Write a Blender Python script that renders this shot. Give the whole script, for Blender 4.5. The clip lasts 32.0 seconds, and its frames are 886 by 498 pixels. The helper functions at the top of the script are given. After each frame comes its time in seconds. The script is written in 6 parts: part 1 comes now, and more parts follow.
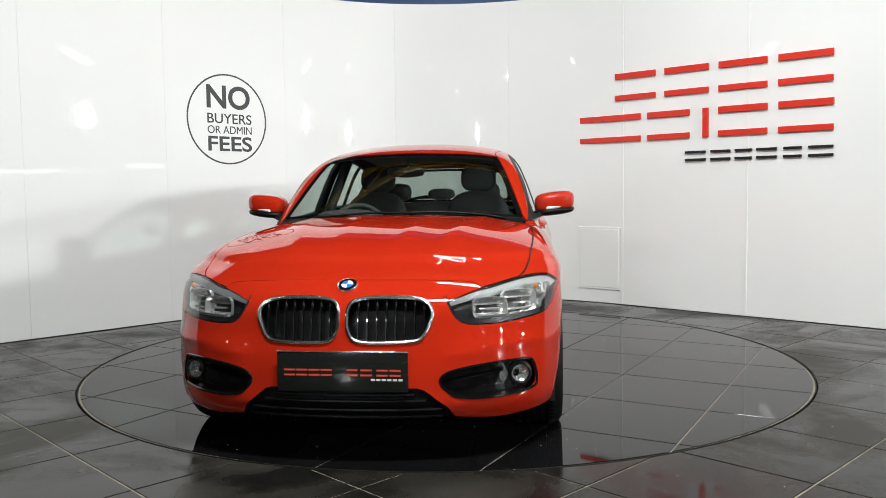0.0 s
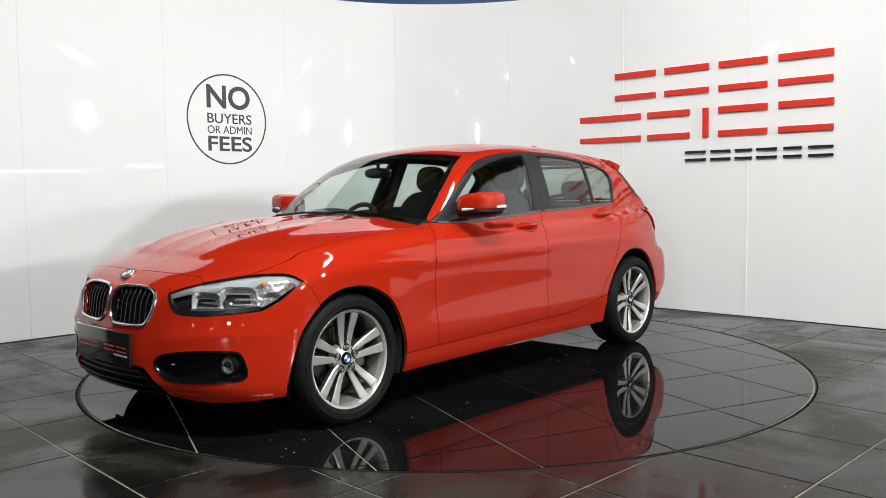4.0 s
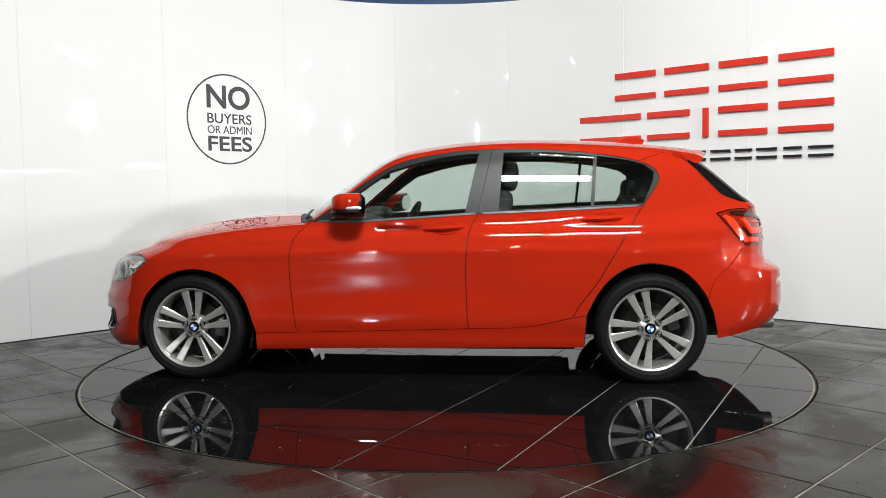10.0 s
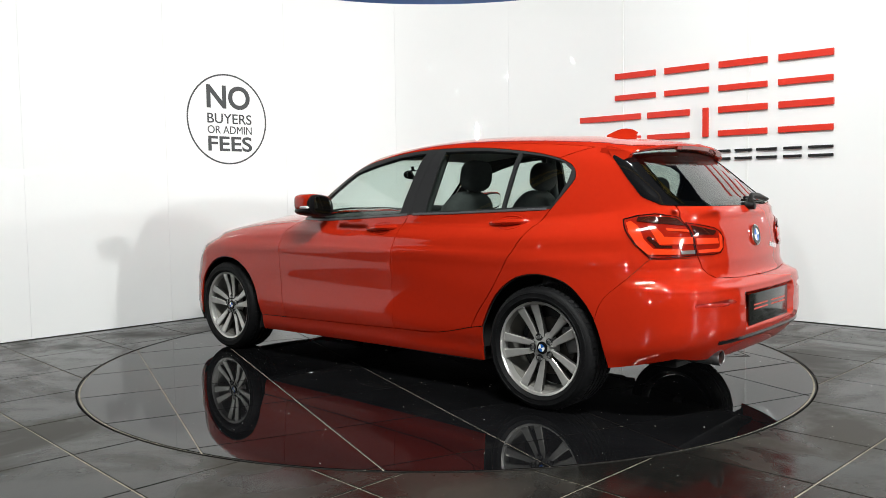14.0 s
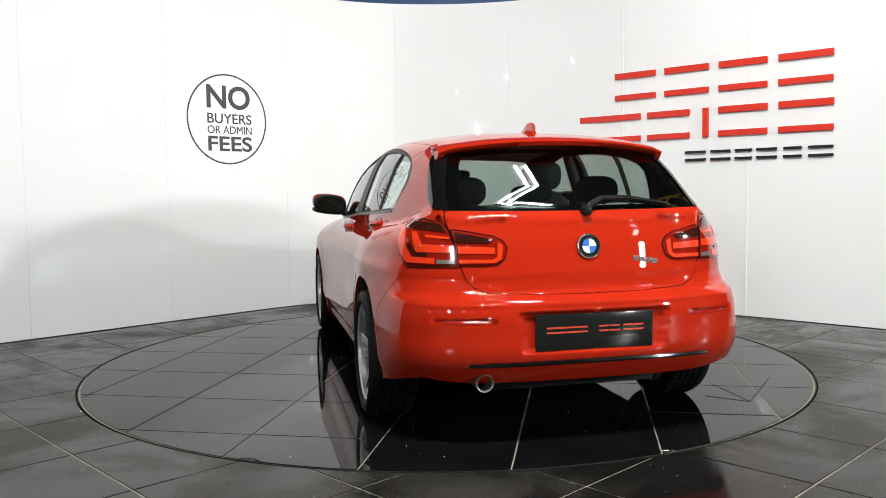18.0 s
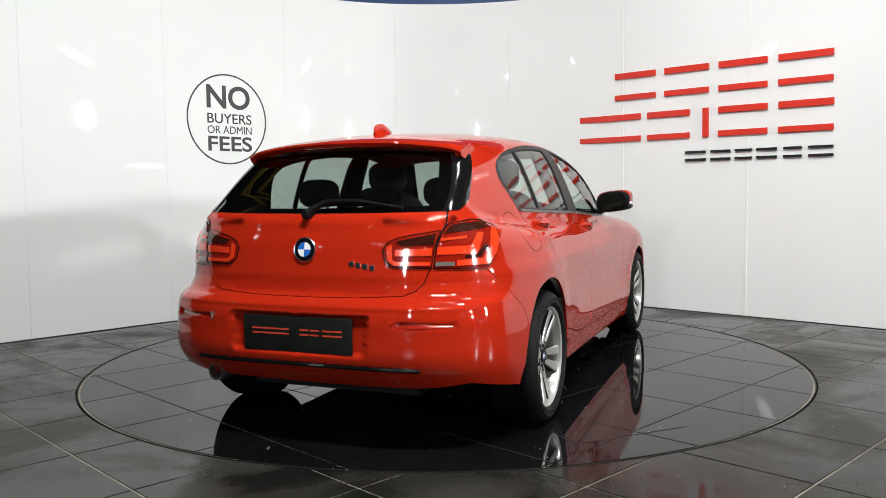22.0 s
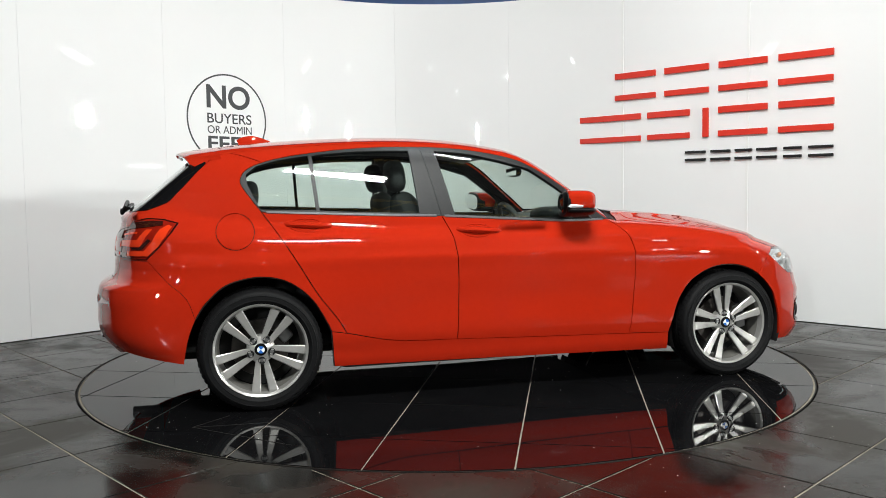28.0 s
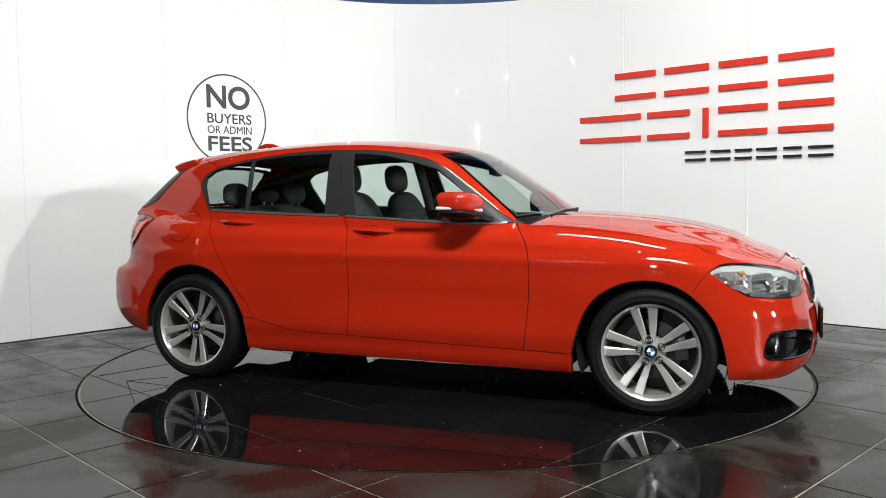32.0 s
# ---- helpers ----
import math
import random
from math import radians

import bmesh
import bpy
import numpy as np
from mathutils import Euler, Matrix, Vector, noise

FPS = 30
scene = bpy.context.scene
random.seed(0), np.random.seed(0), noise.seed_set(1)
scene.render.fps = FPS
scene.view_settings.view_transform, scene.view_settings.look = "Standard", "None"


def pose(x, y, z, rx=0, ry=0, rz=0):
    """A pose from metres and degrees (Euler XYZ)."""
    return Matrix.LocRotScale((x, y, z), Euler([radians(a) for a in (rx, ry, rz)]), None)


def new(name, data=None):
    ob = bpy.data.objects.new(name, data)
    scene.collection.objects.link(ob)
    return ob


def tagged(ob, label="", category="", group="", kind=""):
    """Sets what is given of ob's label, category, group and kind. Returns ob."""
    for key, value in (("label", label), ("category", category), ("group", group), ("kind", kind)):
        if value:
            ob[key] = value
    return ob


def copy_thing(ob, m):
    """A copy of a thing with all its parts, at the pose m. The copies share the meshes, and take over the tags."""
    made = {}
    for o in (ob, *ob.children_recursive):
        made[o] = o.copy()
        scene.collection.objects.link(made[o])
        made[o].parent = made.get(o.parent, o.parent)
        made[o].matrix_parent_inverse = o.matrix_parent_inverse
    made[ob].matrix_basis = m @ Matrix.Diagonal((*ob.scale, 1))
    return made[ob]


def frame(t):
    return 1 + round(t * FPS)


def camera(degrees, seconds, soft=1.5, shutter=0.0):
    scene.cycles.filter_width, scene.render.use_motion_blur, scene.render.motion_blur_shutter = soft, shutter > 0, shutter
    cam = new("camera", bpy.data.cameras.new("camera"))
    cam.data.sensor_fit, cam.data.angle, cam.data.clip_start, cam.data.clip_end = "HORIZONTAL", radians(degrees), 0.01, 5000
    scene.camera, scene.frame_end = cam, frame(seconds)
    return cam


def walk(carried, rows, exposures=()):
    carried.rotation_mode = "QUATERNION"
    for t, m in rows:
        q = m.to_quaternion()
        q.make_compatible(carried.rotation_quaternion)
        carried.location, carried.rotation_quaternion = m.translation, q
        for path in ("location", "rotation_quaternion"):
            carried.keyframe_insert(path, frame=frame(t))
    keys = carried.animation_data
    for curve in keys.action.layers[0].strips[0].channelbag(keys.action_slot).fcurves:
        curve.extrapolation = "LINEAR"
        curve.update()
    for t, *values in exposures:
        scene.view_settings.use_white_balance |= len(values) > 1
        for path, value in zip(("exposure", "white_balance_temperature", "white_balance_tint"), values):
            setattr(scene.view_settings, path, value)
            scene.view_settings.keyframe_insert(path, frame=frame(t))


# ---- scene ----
cam = camera(56.91, 32.0, soft=0.8)
CAM = pose(-0.011, -5.401, 1.098) @ pose(0, 0, 0, 90 - 3.956, 0, 0) @ pose(0, 0, 0, 0, 0, -0.714)
walk(cam, [(0.0, CAM), (32.0, CAM)], [(0.0, 0.12), (8.0, 0.12), (11.0, 0.22), (13.0, 0.30), (17.0, 0.30), (19.0, 0.16), (21.0, 0.12), (28.0, 0.12), (30.0, 0.20), (31.0, 0.25), (32.0, 0.25)])

# ---- light ----
world = bpy.data.worlds.new("world")
scene.world = world
world.use_nodes = True
world.node_tree.nodes["Background"].inputs[0].default_value = (0.6, 0.7, 0.8, 1)
world.node_tree.nodes["Background"].inputs[1].default_value = 0.03


# ---- materials ----
def material(name, colour, rough=0.5, metal=0.0, coat=0.0, noise_scale=0.0, noise_amount=0.0, rough_amount=0.0, bump=0.0,
             bump_scale=200.0, emit=0.0, spec=0.5, random_amount=0.0, coord="Object", coat_rough=0.03):
    m = bpy.data.materials.new(name)
    m.use_nodes = True
    t = m.node_tree
    b = t.nodes["Principled BSDF"]
    b.inputs["Base Color"].default_value = (*colour, 1)
    b.inputs["Roughness"].default_value = rough
    b.inputs["Metallic"].default_value = metal
    b.inputs["Coat Weight"].default_value = coat
    b.inputs["Coat Roughness"].default_value = coat_rough
    b.inputs["Specular IOR Level"].default_value = spec
    if emit:
        b.inputs["Emission Color"].default_value = (*colour, 1)
        b.inputs["Emission Strength"].default_value = emit
    if coord == "World":
        where = t.nodes.new("ShaderNodeNewGeometry").outputs["Position"]
    else:
        where = t.nodes.new("ShaderNodeTexCoord").outputs[coord]
        if random_amount:
            shift = t.nodes.new("ShaderNodeVectorMath")
            shift.operation = "MULTIPLY_ADD"
            info0 = t.nodes.new("ShaderNodeObjectInfo")
            t.links.new(info0.outputs["Random"], shift.inputs[0])
            shift.inputs[1].default_value = (37.0, 23.0, 11.0)
            t.links.new(where, shift.inputs[2])
            where = shift.outputs[0]
    value = None
    if noise_amount or rough_amount:
        n1 = t.nodes.new("ShaderNodeTexNoise")
        n1.inputs["Scale"].default_value = noise_scale
        n1.inputs["Detail"].default_value = 6
        n1.inputs["Roughness"].default_value = 0.65
        t.links.new(where, n1.inputs["Vector"])
        value = n1.outputs["Fac"]
    if noise_amount or random_amount:
        hsv = t.nodes.new("ShaderNodeHueSaturation")
        hsv.inputs["Color"].default_value = (*colour, 1)
        bright = t.nodes.new("ShaderNodeValue")
        bright.outputs[0].default_value = 1.0
        total = bright.outputs[0]
        if noise_amount:
            r = t.nodes.new("ShaderNodeMapRange")
            r.inputs["From Min"].default_value, r.inputs["From Max"].default_value = 0.25, 0.75
            r.inputs["To Min"].default_value, r.inputs["To Max"].default_value = 1 - noise_amount, 1 + noise_amount
            t.links.new(value, r.inputs["Value"])
            total = r.outputs[0]
        if random_amount:
            info = t.nodes.new("ShaderNodeObjectInfo")
            r2 = t.nodes.new("ShaderNodeMapRange")
            r2.inputs["To Min"].default_value, r2.inputs["To Max"].default_value = 1 - random_amount, 1 + random_amount
            t.links.new(info.outputs["Random"], r2.inputs["Value"])
            mul = t.nodes.new("ShaderNodeMath")
            mul.operation = "MULTIPLY"
            t.links.new(total, mul.inputs[0])
            t.links.new(r2.outputs[0], mul.inputs[1])
            total = mul.outputs[0]
        t.links.new(total, hsv.inputs["Value"])
        t.links.new(hsv.outputs[0], b.inputs["Base Color"])
    if rough_amount:
        r = t.nodes.new("ShaderNodeMapRange")
        r.inputs["From Min"].default_value, r.inputs["From Max"].default_value = 0.3, 0.7
        r.inputs["To Min"].default_value, r.inputs["To Max"].default_value = max(0.0, rough - rough_amount), rough + rough_amount
        t.links.new(value, r.inputs["Value"])
        t.links.new(r.outputs[0], b.inputs["Roughness"])
    if bump:
        n2 = t.nodes.new("ShaderNodeTexNoise")
        n2.inputs["Scale"].default_value = bump_scale
        n2.inputs["Detail"].default_value = 3
        t.links.new(where, n2.inputs["Vector"])
        bp = t.nodes.new("ShaderNodeBump")
        bp.inputs["Strength"].default_value = bump
        bp.inputs["Distance"].default_value = 0.01
        t.links.new(n2.outputs["Fac"], bp.inputs["Height"])
        t.links.new(bp.outputs[0], b.inputs["Normal"])
    return m


def glass(name, tint, ior=1.5, gloss_rough=0.0):
    m = bpy.data.materials.new(name)
    m.use_nodes = True
    t = m.node_tree
    t.nodes.remove(t.nodes["Principled BSDF"])
    out = t.nodes["Material Output"]
    tr, gl, mix, fr = (t.nodes.new("ShaderNodeBsdf" + "Transparent"), t.nodes.new("ShaderNodeBsdfAnisotropic"),
                       t.nodes.new("ShaderNodeMixShader"), t.nodes.new("ShaderNodeLayerWeight"))
    tr.inputs["Color"].default_value = (*tint, 1)
    gl.inputs["Roughness"].default_value = gloss_rough
    gl.inputs["Color"].default_value = (1, 1, 1, 1)
    # gloss after Schlick, alike from both faces of the thin pane
    f0 = ((ior - 1) / (ior + 1)) ** 2
    fr.inputs["Blend"].default_value = 0.5
    steep, scale = t.nodes.new("ShaderNodeMath"), t.nodes.new("ShaderNodeMath")
    steep.operation, scale.operation = "POWER", "MULTIPLY_ADD"
    steep.inputs[1].default_value = 5.0
    scale.inputs[1].default_value, scale.inputs[2].default_value = 1 - f0 * 2, f0 * 2
    t.links.new(fr.outputs["Facing"], steep.inputs[0])
    t.links.new(steep.outputs[0], scale.inputs[0])
    t.links.new(scale.outputs[0], mix.inputs[0])
    t.links.new(tr.outputs[0], mix.inputs[1])
    t.links.new(gl.outputs[0], mix.inputs[2])
    t.links.new(mix.outputs[0], out.inputs["Surface"])
    return m


PAINT = material("red_paint", (0.36, 0.0165, 0.0050), 0.5, 0.0, 1.0, 40, 0.04, spec=0.0, coat_rough=0.006)
GAP = material("dark_body_inside", (0.008, 0.008, 0.008), 0.7)
BLACK = material("black_plastic", (0.003, 0.003, 0.0034), 0.4, spec=0.16, bump=0.08, bump_scale=600)
GLOSSBLACK = material("gloss_black", (0.004, 0.004, 0.0045), 0.10)
TRIM = material("dark_grey_trim", (0.016, 0.016, 0.017), 0.45, spec=0.3, noise_scale=60, noise_amount=0.1)
CHROME = material("chrome", (0.82, 0.82, 0.83), 0.20, 1.0)
ALLOY = material("silver_alloy", (0.55, 0.54, 0.52), 0.28, 0.65, 0.3, 30, 0.06)
FACET = material("faceted_reflector", (0.78, 0.78, 0.77), 0.10, 0.85, bump=0.25, bump_scale=60)
BROW = material("silver_lamp_bar", (0.80, 0.81, 0.82), 0.30)
BOWL = material("bright_bowl", (0.72, 0.71, 0.69), 0.16, 0.7, bump=0.2, bump_scale=75)
LAMPSILVER = material("lamp_silver", (0.62, 0.62, 0.62), 0.2, 0.8, 0.3)
ALLOYDARK = material("grey_alloy", (0.20, 0.20, 0.20), 0.4, 0.7)
WHEELGREY = material("dark_wheel_paint", (0.055, 0.053, 0.050), 0.35, 0.5)
BARREL = material("bare_alloy_barrel", (0.30, 0.29, 0.265), 0.35, 0.6, noise_scale=20, noise_amount=0.12)
RUBBER = material("tyre_rubber", (0.0050, 0.0050, 0.0055), 0.6, spec=0.14, noise_scale=25, noise_amount=0.35, bump=0.15, bump_scale=250)
IRON = material("brake_iron", (0.075, 0.068, 0.062), 0.42, 0.8, noise_scale=30, noise_amount=0.3)
SEAT = material("charcoal_cloth", (0.042, 0.042, 0.044), 0.85, noise_scale=80, noise_amount=0.3, bump=0.25, bump_scale=900)
DASH = material("soft_dash", (0.045, 0.045, 0.046), 0.6, bump=0.1, bump_scale=700)
LINING = material("pale_headlining", (0.30, 0.30, 0.29), 0.9, noise_scale=40, noise_amount=0.08)
WINDOW = glass("window_glass", (0.80, 0.88, 0.84))
TINTED = glass("tinted_glass", (0.44, 0.50, 0.47))
SCREEN = glass("windscreen_glass", (0.80, 0.88, 0.84))
LENS = glass("clear_lens", (0.93, 0.95, 0.96), 1.45)
REDLENS = material("red_lens", (0.21, 0.008, 0.003), 0.06, 0.0, 0.6, emit=0.0)
REDGLOW = material("light_red_lens", (0.66, 0.038, 0.008), 0.12, coat=1.0)
SMOKED = material("smoked_lens", (0.030, 0.006, 0.004), 0.06, coat=0.6)
CLEARGREY = material("clear_grey_lens", (0.13, 0.11, 0.10), 0.12, coat=1.0)
AMBER = material("amber_lens", (0.45, 0.16, 0.04), 0.2, coat=0.5)
BLUE = material("badge_blue", (0.02, 0.12, 0.45), 0.2, coat=0.6)
WHITE = material("badge_white", (0.75, 0.75, 0.75), 0.3, coat=0.3)
PLATE = material("plate_black", (0.010, 0.011, 0.010), 0.12, noise_scale=8, rough_amount=0.03)
PLATERED = material("plate_red", (0.50, 0.045, 0.02), 0.4)
PLATEGREY = material("plate_grey", (0.55, 0.55, 0.55), 0.4)
MIRROR = material("mirror_glass", (0.8, 0.8, 0.8), 0.01, 1.0)


# ---- small builders ----
def part(name, source, mat, parent, label=""):
    """Links a bmesh or a mesh as one object under a thing or a part."""
    if isinstance(source, bmesh.types.BMesh):
        me = bpy.data.meshes.new(name)
        source.to_mesh(me)
        source.free()
    else:
        me = source
    if mat is not None and not me.materials:
        me.materials.append(mat)
    ob = new(name, me)
    if parent is not None:
        ob.parent = parent
    if label:
        tagged(ob, label)
    return ob


def smooth(bm, angle=40.0):
    lim = radians(angle)
    for f in bm.faces:
        f.smooth = True
    for e in bm.edges:
        if len(e.link_faces) == 2 and e.calc_face_angle(0) > lim:
            e.smooth = False
    return bm


def box(sx, sy, sz, at=(0, 0, 0), bevel=0.0, seg=2, m=None):
    bm = bmesh.new()
    bmesh.ops.create_cube(bm, size=1.0, matrix=Matrix.Diagonal((sx, sy, sz, 1)))
    if bevel:
        bmesh.ops.bevel(bm, geom=bm.edges[:], offset=bevel, segments=seg, profile=0.5, affect="EDGES")
    bmesh.ops.transform(bm, matrix=Matrix.Translation(at) @ (m or Matrix()), verts=bm.verts[:])
    return smooth(bm)


def lathe(profile, n=48, closed=False, axis="y"):
    """Turns a profile of (radius, along) about the axis."""
    bm = bmesh.new()
    rings = []
    for i in range(n):
        a = 2 * math.pi * i / n
        c, s = math.cos(a), math.sin(a)
        row = []
        for r, h in profile:
            co = {"y": (r * c, h, r * s), "z": (r * c, r * s, h), "x": (h, r * c, r * s)}[axis]
            row.append(bm.verts.new(co))
        rings.append(row)
    m = len(profile)
    for i in range(n):
        a, b = rings[i], rings[(i + 1) % n]
        for j in range(m if closed else m - 1):
            k = (j + 1) % m
            bm.faces.new((a[j], a[k], b[k], b[j]))
    bmesh.ops.remove_doubles(bm, verts=bm.verts[:], dist=1e-5)
    bmesh.ops.recalc_face_normals(bm, faces=bm.faces[:])
    return smooth(bm)


def tube(points, radius, n=10, caps=True):
    """A round bar along points; radius a number or one for each point."""
    bm = bmesh.new()
    pts = [Vector(p) for p in points]
    rad = radius if isinstance(radius, (list, tuple)) else [radius] * len(pts)
    rings = []
    for i, p in enumerate(pts):
        d = (pts[min(i + 1, len(pts) - 1)] - pts[max(i - 1, 0)]).normalized()
        q = d.to_track_quat("Z", "Y")
        rings.append([bm.verts.new(p + q @ Vector((rad[i] * math.cos(2 * math.pi * k / n), rad[i] * math.sin(2 * math.pi * k / n), 0)))
                      for k in range(n)])
    for a, b in zip(rings, rings[1:]):
        for k in range(n):
            bm.faces.new((a[k], a[(k + 1) % n], b[(k + 1) % n], b[k]))
    if caps:
        bm.faces.new(rings[0][::-1])
        bm.faces.new(rings[-1])
    bmesh.ops.recalc_face_normals(bm, faces=bm.faces[:])
    return smooth(bm, 50)


def prism(outline, depth, m=None, bevel=0.0):
    """An outline of (x, y) made into a solid of that depth along z."""
    bm = bmesh.new()
    lo = [bm.verts.new((x, y, 0)) for x, y in outline]
    hi = [bm.verts.new((x, y, depth)) for x, y in outline]
    n = len(outline)
    bm.faces.new(lo[::-1])
    top = bm.faces.new(hi)
    for i in range(n):
        bm.faces.new((lo[i], lo[(i + 1) % n], hi[(i + 1) % n], hi[i]))
    bmesh.ops.recalc_face_normals(bm, faces=bm.faces[:])
    if bevel:
        bmesh.ops.bevel(bm, geom=list(top.edges), offset=bevel, segments=2, profile=0.5, affect="EDGES")
    if m is not None:
        bmesh.ops.transform(bm, matrix=m, verts=bm.verts[:])
    return smooth(bm)


def merged(*bms):
    bm = bms[0]
    for other in bms[1:]:
        me = bpy.data.meshes.new("piece")
        other.to_mesh(me)
        other.free()
        bm.from_mesh(me)
        bpy.data.meshes.remove(me)
    return bm


# ---- the car's outer form: x forward, y to its left, z up, from the middle of the wheelbase on the ground ----
def curve(*pts):
    """A smooth curve through (along, value) points."""
    p = sorted(pts)
    xs, ys = np.array([a for a, _ in p], float), np.array([b for _, b in p], float)
    ms = np.gradient(ys, xs)

    def at(x):
        x = np.clip(np.asarray(x, float), xs[0], xs[-1])
        i = np.clip(np.searchsorted(xs, x) - 1, 0, len(xs) - 2)
        h = xs[i + 1] - xs[i]
        t = (x - xs[i]) / h
        return ((2 * t**3 - 3 * t**2 + 1) * ys[i] + (t**3 - 2 * t**2 + t) * h * ms[i]
                + (3 * t**2 - 2 * t**3) * ys[i + 1] + (t**3 - t**2) * h * ms[i + 1])
    return at


def smax(a, b, k):
    h = np.clip(0.5 + 0.5 * (a - b) / k, 0, 1)
    return b + (a - b) * h + k * h * (1 - h)


def smin(a, b, k):
    return -smax(-a, -b, k)


WIDTH = curve((-2.2, 0.800), (-1.9, 0.840), (-1.6, 0.868), (-1.345, 0.880), (-0.9, 0.868), (-0.3, 0.862), (0.3, 0.862), (0.9, 0.868),
              (1.345, 0.874), (1.7, 0.866), (2.0, 0.85))
SECTION = curve((0.10, -0.10), (0.17, -0.045), (0.22, -0.026), (0.28, -0.018), (0.33, -0.006), (0.45, 0.0), (0.60, 0.003), (0.70, -0.002),
                (0.76, -0.003), (0.80, -0.017), (0.88, -0.036), (0.93, -0.060), (0.97, -0.090), (1.0, -0.12), (1.06, -0.20))
HOOD = curve((2.20, 0.64), (2.08, 0.70), (1.95, 0.757), (1.83, 0.799), (1.66, 0.858), (1.48, 0.903), (1.30, 0.934), (1.11, 0.955), (0.93, 0.968),
             (0.75, 0.976), (0.3, 0.97), (-0.5, 0.985), (-1.3, 1.005), (-1.8, 1.03), (-2.2, 1.03))
NOSE = curve((0.80, 1.86), (0.765, 1.96), (0.74, 2.02), (0.715, 2.055), (0.69, 2.075), (0.64, 2.092), (0.56, 2.104), (0.48, 2.118), (0.40, 2.130), (0.32, 2.133),
             (0.25, 2.132), (0.20, 2.10), (0.15, 2.04), (0.10, 1.95))
TAIL = curve((1.10, -1.95), (1.02, -2.030), (0.97, -2.062), (0.90, -2.086), (0.83, -2.098), (0.75, -2.108), (0.69, -2.112), (0.665, -2.120), (0.645, -2.160),
             (0.61, -2.182), (0.50, -2.194), (0.42, -2.192), (0.37, -2.174), (0.31, -2.125), (0.25, -2.06), (0.18, -1.96))
ROOF = curve((0.5, 1.28), (0.3, 1.334), (0.12, 1.371), (-0.02, 1.395), (-0.17, 1.415), (-0.35, 1.429), (-0.53, 1.435), (-0.71, 1.434), (-0.89, 1.428),
             (-1.07, 1.419), (-1.25, 1.406), (-1.43, 1.390), (-1.6, 1.368), (-1.8, 1.336))
TAPER = curve((0.9, 0.065), (0.6, 0.03), (0.2, 0.005), (-0.3, 0.0), (-0.8, 0.006), (-1.1, 0.020), (-1.42, 0.050), (-1.7, 0.092), (-2.0, 0.14))
WHEELS = ((1.345, 0.303), (-1.345, 0.303))


def ridge(d, w):
    return np.sqrt(d * d + w * w) - w


def step01(v):
    v = np.clip(v, 0, 1)
    return v * v * (3 - 2 * v)


